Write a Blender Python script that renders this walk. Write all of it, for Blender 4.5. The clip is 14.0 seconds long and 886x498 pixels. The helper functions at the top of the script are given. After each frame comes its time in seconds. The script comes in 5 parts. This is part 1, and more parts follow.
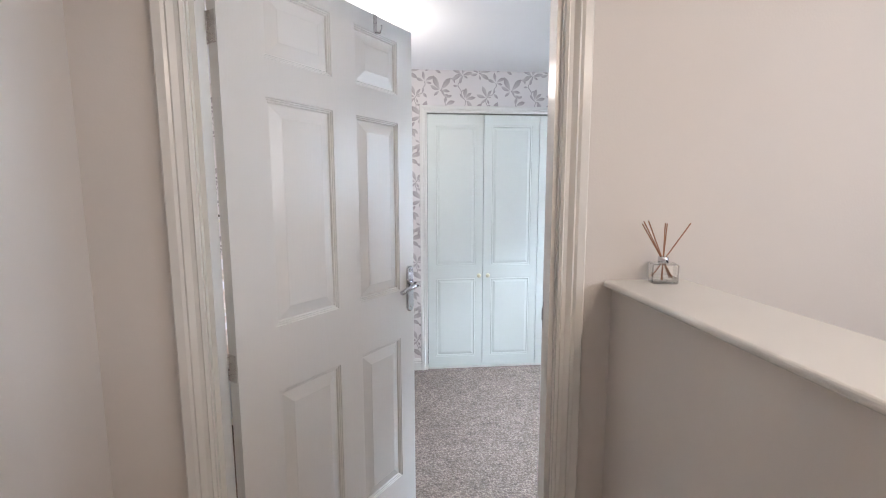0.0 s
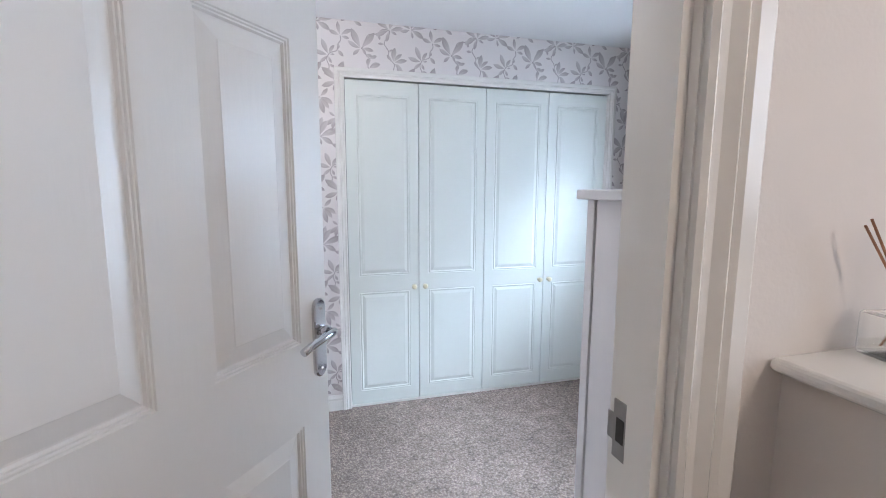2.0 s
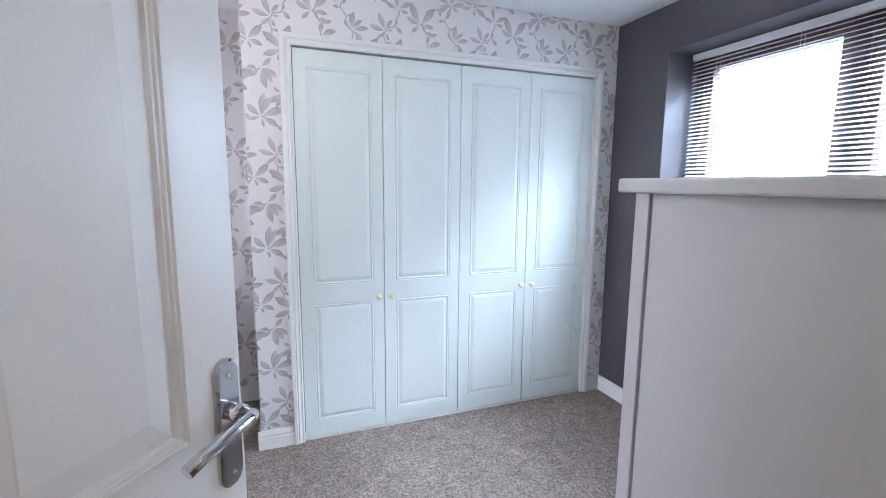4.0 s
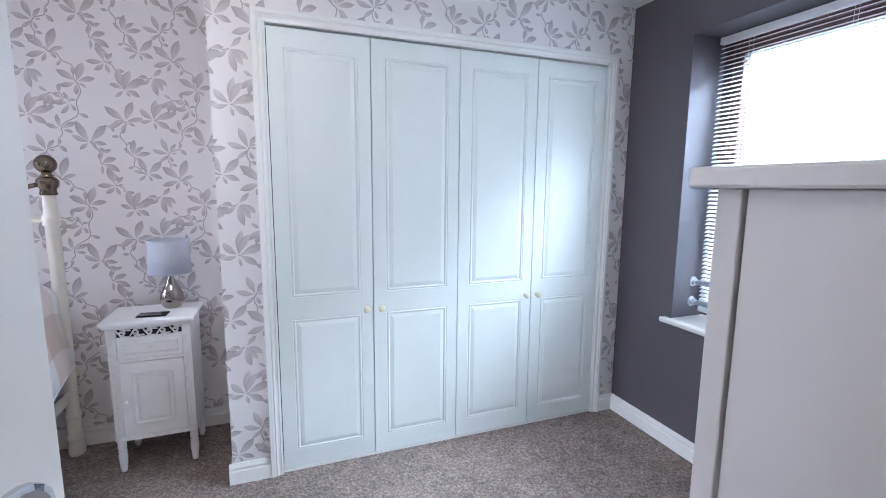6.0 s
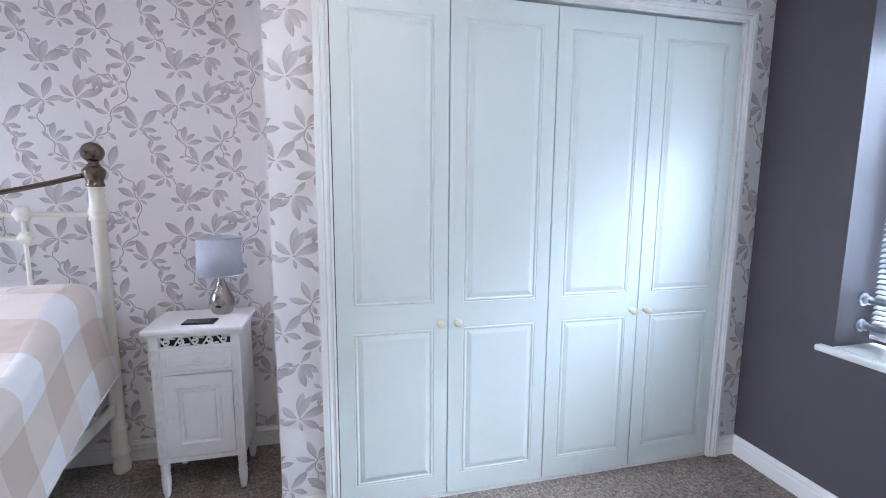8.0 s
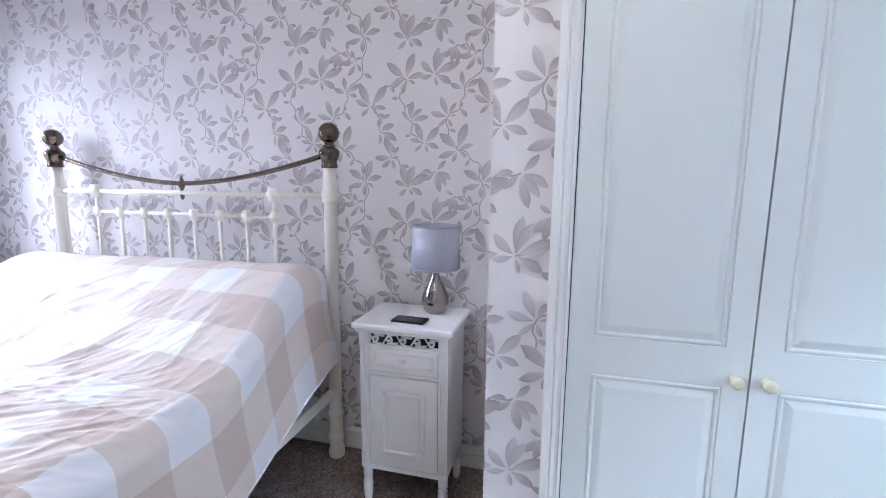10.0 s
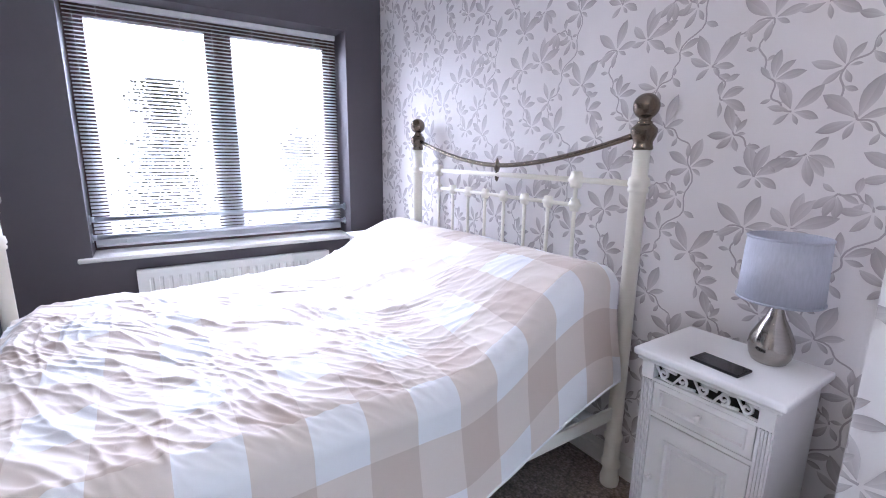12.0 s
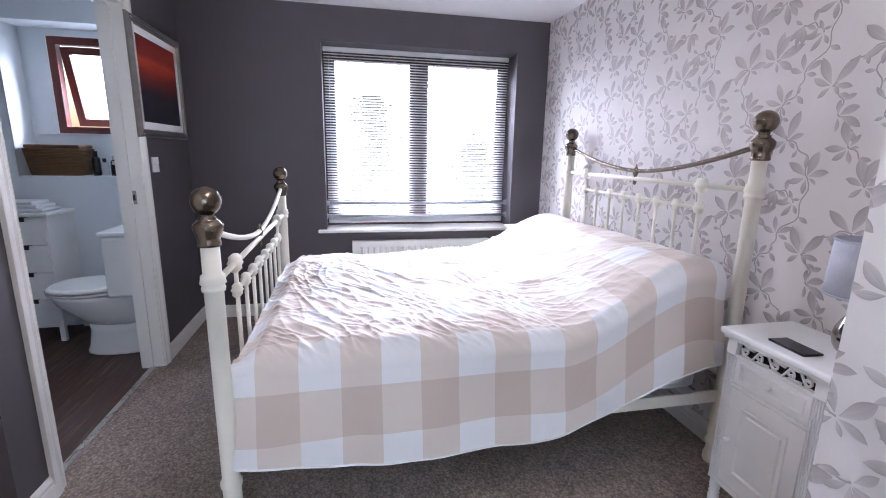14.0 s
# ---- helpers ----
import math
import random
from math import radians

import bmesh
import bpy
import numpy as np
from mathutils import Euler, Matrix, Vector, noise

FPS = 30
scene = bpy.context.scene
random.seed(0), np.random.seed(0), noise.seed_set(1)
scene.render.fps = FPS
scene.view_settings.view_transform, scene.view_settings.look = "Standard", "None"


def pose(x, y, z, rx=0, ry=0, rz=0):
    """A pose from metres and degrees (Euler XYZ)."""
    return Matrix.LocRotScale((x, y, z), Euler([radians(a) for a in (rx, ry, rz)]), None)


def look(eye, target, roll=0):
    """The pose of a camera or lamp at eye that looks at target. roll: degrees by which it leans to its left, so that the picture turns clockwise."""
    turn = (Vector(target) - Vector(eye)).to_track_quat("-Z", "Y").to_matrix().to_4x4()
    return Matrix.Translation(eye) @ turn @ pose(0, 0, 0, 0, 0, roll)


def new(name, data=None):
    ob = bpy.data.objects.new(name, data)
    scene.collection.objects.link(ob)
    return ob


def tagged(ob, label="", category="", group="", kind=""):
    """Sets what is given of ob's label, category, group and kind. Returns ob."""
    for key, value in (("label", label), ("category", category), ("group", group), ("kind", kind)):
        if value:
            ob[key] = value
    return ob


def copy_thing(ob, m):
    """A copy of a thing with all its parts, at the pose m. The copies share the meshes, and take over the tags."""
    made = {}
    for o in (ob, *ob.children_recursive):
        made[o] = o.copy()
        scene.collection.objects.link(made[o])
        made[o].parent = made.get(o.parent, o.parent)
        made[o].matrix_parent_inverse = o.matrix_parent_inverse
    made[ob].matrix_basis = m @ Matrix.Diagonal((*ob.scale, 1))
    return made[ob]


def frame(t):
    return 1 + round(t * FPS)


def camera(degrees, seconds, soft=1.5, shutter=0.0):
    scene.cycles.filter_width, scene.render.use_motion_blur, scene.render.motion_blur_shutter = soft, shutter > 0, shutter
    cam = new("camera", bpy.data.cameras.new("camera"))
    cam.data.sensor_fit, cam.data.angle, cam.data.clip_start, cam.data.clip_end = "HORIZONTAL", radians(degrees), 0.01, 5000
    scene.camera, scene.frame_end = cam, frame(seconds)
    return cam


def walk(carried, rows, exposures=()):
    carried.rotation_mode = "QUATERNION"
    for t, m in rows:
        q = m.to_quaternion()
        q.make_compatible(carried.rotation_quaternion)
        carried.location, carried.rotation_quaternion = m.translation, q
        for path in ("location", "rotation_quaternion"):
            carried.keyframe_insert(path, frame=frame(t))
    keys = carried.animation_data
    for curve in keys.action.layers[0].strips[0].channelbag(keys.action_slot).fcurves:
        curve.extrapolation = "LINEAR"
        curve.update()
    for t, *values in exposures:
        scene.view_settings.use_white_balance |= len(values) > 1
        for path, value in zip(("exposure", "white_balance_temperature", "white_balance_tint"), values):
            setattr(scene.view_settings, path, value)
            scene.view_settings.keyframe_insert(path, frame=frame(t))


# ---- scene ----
cam = camera(89.1, 14.0, soft=1.0)
PATH = [
    (0, (0.506, 0.229, 1.405), (0.695, 2.204, 1.151), -0.1),
    (0.5, (0.51, 0.428, 1.397), (0.702, 2.403, 1.146), 0.0),
    (1, (0.492, 0.612, 1.391), (0.761, 2.578, 1.14), 0.3),
    (1.5, (0.508, 0.787, 1.369), (0.947, 2.72, 1.109), 0.3),
    (2, (0.546, 0.952, 1.362), (1.079, 2.861, 1.094), 0.2),
    (2.5, (0.568, 1.08, 1.359), (1.157, 2.972, 1.084), 0.3),
    (3, (0.568, 1.188, 1.348), (1.228, 3.055, 1.073), 0.4),
    (5.5, (0.714, 1.522, 1.345), (1.418, 3.372, 1.054), 0.5),
    (6, (0.722, 1.594, 1.334), (1.418, 3.449, 1.055), 0.5),
    (6.5, (0.727, 1.678, 1.331), (1.415, 3.535, 1.052), 0.5),
    (7, (0.712, 1.773, 1.324), (1.393, 3.633, 1.044), 0.5),
    (9.5, (0.726, 2.349, 1.222), (0.501, 4.32, 0.967), 0.5),
    (10, (0.681, 2.471, 1.227), (0.186, 4.386, 0.929), 0.6),
    (10.5, (0.665, 2.587, 1.226), (-0.193, 4.364, 0.902), 0.7),
    (11, (0.623, 2.67, 1.224), (-0.534, 4.265, 0.882), 0.8),
    (11.5, (0.612, 2.734, 1.232), (-0.776, 4.126, 0.864), 0.9),
    (12, (0.678, 2.765, 1.255), (-0.954, 3.846, 0.841), 0.7),
    (12.5, (0.774, 2.754, 1.264), (-1.039, 3.487, 0.844), 0.9),
    (13, (0.891, 2.71, 1.265), (-0.99, 3.246, 0.848), 1.2),
    (13.5, (1.042, 2.659, 1.279), (-0.86, 3.113, 0.859), 1.2),
    (14, (1.195, 2.653, 1.286), (-0.717, 3.062, 0.863), 1.1),
]
EXPOSURE = [(0, 0.0, 6150, 10), (1.5, 0.0, 5950, 10), (3, 0.0, 5700, 10), (7, 0.0, 5650, 10), (9.5, -0.1, 5600, 12), (12.5, -0.15, 5780, 14), (14, -0.18, 5950, 15)]
walk(cam, [(t, look(eye, target, roll)) for t, eye, target, roll in PATH], EXPOSURE)

# ---- light ----
world = bpy.data.worlds.new("overcast")
scene.world = world
world.use_nodes = True
wn = world.node_tree.nodes
sky = wn.new("ShaderNodeTexSky")
sky.sky_type = "NISHITA"
sky.sun_disc = False
sky.sun_elevation, sky.sun_rotation = radians(42), radians(250)
sky.dust_density, sky.air_density = 4.0, 1.0
wn["Background"].inputs[1].default_value = 0.15
world.node_tree.links.new(sky.outputs[0], wn["Background"].inputs[0])
sun = new("sun", bpy.data.lights.new("sun", "SUN"))
sun.data.energy, sun.data.angle, sun.data.color = 0.6, radians(30), (1.0, 0.97, 0.93)
sun.matrix_world = look((-6, 1.5, 8), (0, 2.4, 0))


def area(name, at, to, w, h, watts, colour):
    lamp = new(name, bpy.data.lights.new(name, "AREA"))
    lamp.data.shape, lamp.data.size, lamp.data.size_y = "RECTANGLE", w, h
    lamp.data.energy, lamp.data.color = watts, colour
    lamp.matrix_world = look(at, to)
    return lamp


SKY_W, SKY_E = (0.84, 0.87, 1.0), (0.74, 0.87, 1.0)
area("window_light_west", (-7.4, 3.75, 1.55), (0, 3.75, 1.55), 8.0, 5.0, 560, SKY_W)
area("window_light_east", (3.01, 2.52, 1.36), (0, 2.52, 1.36), 2.40, 1.50, 75, SKY_E)
area("sky_light_west", (-3.9, 3.24, 2.42), (-2.5, 3.24, 1.36), 2.0, 1.3, 540, SKY_W)
area("sky_light_east", (3.50, 2.52, 2.85), (2.75, 2.52, 1.30), 2.2, 1.1, 1600, SKY_E)
area("window_light_bathroom", (-2.78, 1.0, 1.69), (0, 1.0, 1.55), 0.8, 0.75, 23, SKY_E)
area("window_light_stairs", (2.66, 0.05, 1.75), (0, 0.3, 1.45), 0.8, 0.9, 14, (0.95, 0.96, 1.0))


def bulb(name, at, watts, colour, r=0.06):
    lamp = new(name, bpy.data.lights.new(name, "POINT"))
    lamp.data.energy, lamp.data.color, lamp.data.shadow_soft_size = watts, colour, r
    lamp.location = at
    return lamp


bulb("landing_bulb", (1.45, -0.20, 2.08), 20.5, (1.0, 0.79, 0.62))
bulb("bedroom_bulb", (0.30, 2.70, 2.00), 14, (1.0, 0.88, 0.79))


# ---- materials ----
def mat(name, colour, rough=0.5, metal=0.0, vary=0.0, scale=8.0, bump=0.0, bscale=60.0, stretch=(1, 1, 1), spec=0.5, coat=0.0, dist=0.002):
    m = bpy.data.materials.new(name)
    m.use_nodes = True
    nt = m.node_tree
    b = nt.nodes["Principled BSDF"]
    b.inputs["Base Color"].default_value = (*colour, 1)
    b.inputs["Roughness"].default_value = rough
    b.inputs["Metallic"].default_value = metal
    b.inputs["Specular IOR Level"].default_value = spec
    b.inputs["Coat Weight"].default_value = coat
    tc = nt.nodes.new("ShaderNodeTexCoord")
    mp = nt.nodes.new("ShaderNodeMapping")
    mp.inputs["Scale"].default_value = stretch
    nt.links.new(tc.outputs["Object"], mp.inputs["Vector"])
    if vary:
        n1 = nt.nodes.new("ShaderNodeTexNoise")
        n1.inputs["Scale"].default_value, n1.inputs["Detail"].default_value = scale, 6
        nt.links.new(mp.outputs[0], n1.inputs["Vector"])
        r = nt.nodes.new("ShaderNodeMapRange")
        r.inputs[1].default_value, r.inputs[2].default_value = 0.25, 0.75
        r.inputs[3].default_value, r.inputs[4].default_value = 1 - vary, 1 + vary
        nt.links.new(n1.outputs[0], r.inputs[0])
        mx = nt.nodes.new("ShaderNodeVectorMath")
        mx.operation = "SCALE"
        mx.inputs[0].default_value = colour
        nt.links.new(r.outputs[0], mx.inputs["Scale"])
        nt.links.new(mx.outputs[0], b.inputs["Base Color"])
        rr = nt.nodes.new("ShaderNodeMapRange")
        rr.inputs[3].default_value, rr.inputs[4].default_value = rough * 0.85, min(1, rough * 1.15)
        nt.links.new(n1.outputs[0], rr.inputs[0])
        nt.links.new(rr.outputs[0], b.inputs["Roughness"])
    if bump:
        n2 = nt.nodes.new("ShaderNodeTexNoise")
        n2.inputs["Scale"].default_value, n2.inputs["Detail"].default_value = bscale, 4
        nt.links.new(mp.outputs[0], n2.inputs["Vector"])
        bp = nt.nodes.new("ShaderNodeBump")
        bp.inputs["Strength"].default_value, bp.inputs["Distance"].default_value = bump, dist
        nt.links.new(n2.outputs[0], bp.inputs["Height"])
        nt.links.new(bp.outputs[0], b.inputs["Normal"])
    return m


def carpet():
    """Twist pile: lit tips and shaded gaps painted into the colour, clumps, broad tread marks."""
    m = mat("beige_grey_carpet", CARPET, 0.95, spec=0.1)
    nt = m.node_tree
    b = nt.nodes["Principled BSDF"]
    tc = nt.nodes.new("ShaderNodeTexCoord")

    def noisy(scale, detail, lo, hi):
        n = nt.nodes.new("ShaderNodeTexNoise")
        n.inputs["Scale"].default_value, n.inputs["Detail"].default_value = scale, detail
        nt.links.new(tc.outputs["Object"], n.inputs["Vector"])
        r = nt.nodes.new("ShaderNodeMapRange")
        r.inputs[1].default_value, r.inputs[2].default_value = 0.32, 0.68
        r.inputs[3].default_value, r.inputs[4].default_value = lo, hi
        nt.links.new(n.outputs[0], r.inputs[0])
        return r.outputs[0]

    def times(a, c):
        n = nt.nodes.new("ShaderNodeMath")
        n.operation = "MULTIPLY"
        nt.links.new(a, n.inputs[0])
        nt.links.new(c, n.inputs[1])
        return n.outputs[0]

    vor = nt.nodes.new("ShaderNodeTexVoronoi")
    vor.inputs["Scale"].default_value = 105
    nt.links.new(tc.outputs["Object"], vor.inputs["Vector"])
    # light on the tips and shade between them, put into the colour
    tuft_shading = nt.nodes.new("ShaderNodeMapRange")
    tuft_shading.inputs[1].default_value, tuft_shading.inputs[2].default_value = 0.1, 0.75
    tuft_shading.inputs[3].default_value, tuft_shading.inputs[4].default_value = 1.18, 0.65
    nt.links.new(vor.outputs["Distance"], tuft_shading.inputs[0])
    tone = times(times(tuft_shading.outputs[0], noisy(62, 2, 0.74, 1.26)), times(noisy(16, 3, 0.85, 1.15), noisy(2.2, 3, 0.88, 1.12)))
    sc = nt.nodes.new("ShaderNodeVectorMath")
    sc.operation = "SCALE"
    sc.inputs[0].default_value = CARPET
    nt.links.new(tone, sc.inputs["Scale"])
    nt.links.new(sc.outputs[0], b.inputs["Base Color"])
    bp = nt.nodes.new("ShaderNodeBump")
    bp.inputs["Strength"].default_value, bp.inputs["Distance"].default_value = 0.8, 0.006
    nt.links.new(tone, bp.inputs["Height"])
    nt.links.new(bp.outputs[0], b.inputs["Normal"])
    return m


CARPET = (0.292, 0.235, 0.202)
M_CARPET = carpet()
M_LANDING = mat("landing_paint", (0.73, 0.685, 0.645), 0.7, vary=0.02, scale=2, bump=0.15, bscale=180)
M_CEIL = mat("ceiling_paint", (0.82, 0.82, 0.82), 0.8, vary=0.015, scale=2, bump=0.15, bscale=150)
M_GREY = mat("grey_paint", (0.078, 0.067, 0.075), 0.6, vary=0.05, scale=3, bump=0.15, bscale=180)
M_PAPER = mat("wallpaper_ground", (0.77, 0.73, 0.715), 0.6, vary=0.02, scale=4, bump=0.2, bscale=300, stretch=(1, 1, 0.2))
M_GLOSS = mat("gloss_white_paint", (0.80, 0.78, 0.74), 0.25, vary=0.015, scale=5, bump=0.03, bscale=30)
M_GRAIN = mat("gloss_white_grained_door", (0.80, 0.78, 0.75), 0.22, bump=0.22, bscale=30, stretch=(3.4, 3.4, 0.36), dist=0.0012)
M_FOIL = mat("cream_white_foil", (0.74, 0.77, 0.73), 0.55, vary=0.012, scale=3, bump=0.04, bscale=90, spec=0.4)
M_CHEST = mat("pale_grey_lacquer", (0.53, 0.51, 0.49), 0.4, vary=0.012, scale=4)
M_CREAM = mat("cream_enamelled_metal", (0.80, 0.76, 0.66), 0.3, vary=0.02, scale=12, bump=0.05, bscale=120)
M_BRASS = mat("antique_brass", (0.15, 0.118, 0.09), 0.25, metal=0.95, vary=0.15, scale=30)
M_CHROME = mat("chrome", (0.62, 0.62, 0.64), 0.07, metal=1.0)
M_PEWTER = mat("brushed_pewter", (0.36, 0.33, 0.30), 0.16, metal=1.0, vary=0.06, scale=60, stretch=(1, 1, 8))
M_STEEL = mat("brushed_steel", (0.55, 0.52, 0.49), 0.28, metal=1.0, vary=0.04, scale=60, stretch=(1, 1, 8))
M_NS = mat("white_painted_wood", (0.84, 0.83, 0.82), 0.4, vary=0.02, scale=9, bump=0.08, bscale=60)
M_BLIND = mat("white_aluminium_slat", (0.75, 0.75, 0.76), 0.35, vary=0.01)
M_BROWN = mat("dark_stained_window_timber", (0.05, 0.020, 0.017), 0.4, vary=0.25, scale=20, stretch=(4, 4, 0.6), bump=0.2)
M_REDWOOD = mat("mahogany_stained_wood", (0.13, 0.028, 0.022), 0.4, vary=0.25, scale=20, stretch=(4, 4, 0.6), bump=0.2)
M_RAD = mat("white_radiator_enamel", (0.78, 0.79, 0.76), 0.35, vary=0.01)
M_BATH = mat("bathroom_paint", (0.74, 0.77, 0.80), 0.6, vary=0.015, scale=3)
M_CERAMIC = mat("white_ceramic", (0.80, 0.80, 0.79), 0.12)
M_PLANK = mat("dark_vinyl_plank", (0.075, 0.038, 0.028), 0.35, vary=0.6, scale=9, stretch=(0.5, 9, 1), bump=0.2)
M_WICKER = mat("woven_wicker", (0.15, 0.075, 0.03), 0.7, vary=0.35, scale=60, stretch=(1, 1, 3), bump=0.8, bscale=90)
M_BLACK = mat("black_glass", (0.012, 0.012, 0.014), 0.12)
# near-black colour that paints the shade in gaps and holes
M_GAP_SHADE = mat("painted_gap_shade", (0.03, 0.028, 0.027), 0.8)
M_SHADE = mat("silver_grey_fabric", (0.44, 0.45, 0.51), 0.6, vary=0.08, scale=220, stretch=(1, 1, 0.2), bump=0.2, bscale=400)
M_KNOB = mat("ivory_resin", (0.80, 0.75, 0.56), 0.25, vary=0.03, scale=40)
M_RAIL = mat("satin_chrome", (0.66, 0.68, 0.72), 0.32, metal=0.9)
M_STRIKE = mat("dull_steel", (0.30, 0.29, 0.28), 0.35, metal=0.8, vary=0.1, scale=60)
M_TOWEL = mat("white_towelling", (0.82, 0.82, 0.82), 0.95, bump=1.0, bscale=300)


# ---- building helpers ----
def box(bm, x0, y0, z0, x1, y1, z1):
    v = [bm.verts.new(p) for p in ((x0, y0, z0), (x1, y0, z0), (x1, y1, z0), (x0, y1, z0), (x0, y0, z1), (x1, y0, z1), (x1, y1, z1), (x0, y1, z1))]
    for q in ((3, 2, 1, 0), (4, 5, 6, 7), (0, 1, 5, 4), (1, 2, 6, 5), (2, 3, 7, 6), (3, 0, 4, 7)):
        bm.faces.new([v[k] for k in q])
    return bm


def boxes(*rows):
    bm = bmesh.new()
    for r in rows:
        box(bm, *r)
    return bm


def soft_box(x0, y0, z0, x1, y1, z1, r=0.004, seg=2):
    bm = boxes((x0, y0, z0, x1, y1, z1))
    bmesh.ops.bevel(bm, geom=list(bm.edges), offset=r, segments=seg, profile=0.5, affect="EDGES")
    return bm


def lathe(profile, seg=20, at=(0, 0, 0)):
    """A turned shape: rows of (radius, z), from below to above."""
    bm = bmesh.new()
    rings = []
    for r, z in profile:
        rings.append([bm.verts.new((at[0] + max(r, 1e-4) * math.cos(2 * math.pi * k / seg), at[1] + max(r, 1e-4) * math.sin(2 * math.pi * k / seg), at[2] + z)) for k in range(seg)])
    for a, b in zip(rings, rings[1:]):
        for k in range(seg):
            bm.faces.new((a[k], a[(k + 1) % seg], b[(k + 1) % seg], b[k]))
    bm.faces.new(rings[0][::-1])
    bm.faces.new(rings[-1])
    for f in bm.faces:
        f.smooth = True
    return bm


def tube(points, r, seg=10, bm=None):
    """A round bar along points."""
    bm = bm or bmesh.new()
    pts = [Vector(p) for p in points]
    rings = []
    for i, p in enumerate(pts):
        d = (pts[min(i + 1, len(pts) - 1)] - pts[max(i - 1, 0)]).normalized()
        u = d.orthogonal().normalized() if i == 0 else (rings[-1][1] - d * rings[-1][1].dot(d)).normalized()
        w = d.cross(u)
        rings.append(([bm.verts.new(p + (u * math.cos(2 * math.pi * k / seg) + w * math.sin(2 * math.pi * k / seg)) * r) for k in range(seg)], u))
    for (a, _), (b, _) in zip(rings, rings[1:]):
        for k in range(seg):
            bm.faces.new((a[k], a[(k + 1) % seg], b[(k + 1) % seg], b[k])).smooth = True
    bm.faces.new(rings[0][0][::-1])
    bm.faces.new(rings[-1][0])
    return bm


def made(name, bm, material):
    me = bpy.data.meshes.new(name)
    bmesh.ops.recalc_face_normals(bm, faces=bm.faces)
    bm.to_mesh(me)
    bm.free()
    me.materials.append(material)
    return new(name, me)


def part(name, bm, material, parent, label=""):
    ob = made(name, bm, material)
    ob.parent = parent
    return tagged(ob, label)


def thing(name, m, label, category, group=""):
    ob = new(name)
    ob.empty_display_size = 0.1
    ob.matrix_world = m
    return tagged(ob, label, category, group)


def setting(name, bm, material, label="", category=""):
    return tagged(made(name, bm, material), label, category, "", "structure")


def panelled(bm, w, h, panels, y=0.0, flip=False, steps=((0, 0), (0.006, -0.005), (0.020, -0.007), (0.045, -0.001))):
    """A face in the xz plane, w by h, with sunk and fielded panels (x0, z0, x1, z1). steps: inset and depth of each ring."""
    s = -1 if flip else 1
    xs = sorted({0, w, *[p[0] for p in panels], *[p[2] for p in panels]})
    zs = sorted({0, h, *[p[1] for p in panels], *[p[3] for p in panels]})

    def quad(a, b, c, d):
        bm.faces.new([bm.verts.new(p) for p in (a, b, c, d)])

    for xa, xb in zip(xs, xs[1:]):
        for za, zb in zip(zs, zs[1:]):
            cx, cz = (xa + xb) / 2, (za + zb) / 2
            if not any(p[0] < cx < p[2] and p[1] < cz < p[3] for p in panels):
                quad((xa, y, za), (xb, y, za), (xb, y, zb), (xa, y, zb))
    for x0, z0, x1, z1 in panels:
        rings = [((x0 + i, y - s * d, z0 + i), (x1 - i, y - s * d, z0 + i), (x1 - i, y - s * d, z1 - i), (x0 + i, y - s * d, z1 - i)) for i, d in steps]
        for a, b in zip(rings, rings[1:]):
            for k in range(4):
                quad(a[k], a[(k + 1) % 4], b[(k + 1) % 4], b[k])
        quad(*rings[-1])
    return bm


def leaf(w, h, thick, panels, both=True, steps=((0, 0), (0.006, -0.005), (0.020, -0.007), (0.045, -0.001))):
    """A door leaf from (0, 0, 0) to (w, thick, h); its front faces -y."""
    bm = bmesh.new()
    panelled(bm, w, h, panels, 0.0, False, steps)
    if both:
        panelled(bm, w, h, panels, thick, True, steps)
    else:
        bm.faces.new([bm.verts.new(p) for p in ((0, thick, 0), (w, thick, 0), (w, thick, h), (0, thick, h))])
    for a, b in (((0, 0), (w, 0)), ((w, 0), (w, h)), ((w, h), (0, h)), ((0, h), (0, 0))):
        bm.faces.new([bm.verts.new(p) for p in ((a[0], 0, a[1]), (b[0], 0, b[1]), (b[0], thick, b[1]), (a[0], thick, a[1]))])
    bmesh.ops.remove_doubles(bm, verts=bm.verts, dist=1e-5)
    return bm


# ---- plan, in metres ----
WEST, EAST = -2.385, 2.60          # bedroom side walls
NORTH, ALCOVE = 3.66, 4.25         # wardrobe wall, wall behind the bed
CORNER = 0.502                     # where the wardrobe wall steps back
SOUTH, LANDING = 1.412, 1.315        # both faces of the landing wall
ENS = 1.555                        # bedroom face of the bathroom wall
CEIL = 2.29
DOOR0, DOOR1, DOORH = 0.050, 0.896, 1.995   # landing doorway
BATH0, BATH1 = -1.575, -0.58        # bathroom doorway
WIN_W, WIN_E = (2.49, 3.99), (1.77, 3.27)
WZ0, WZ1 = 0.66, 2.05

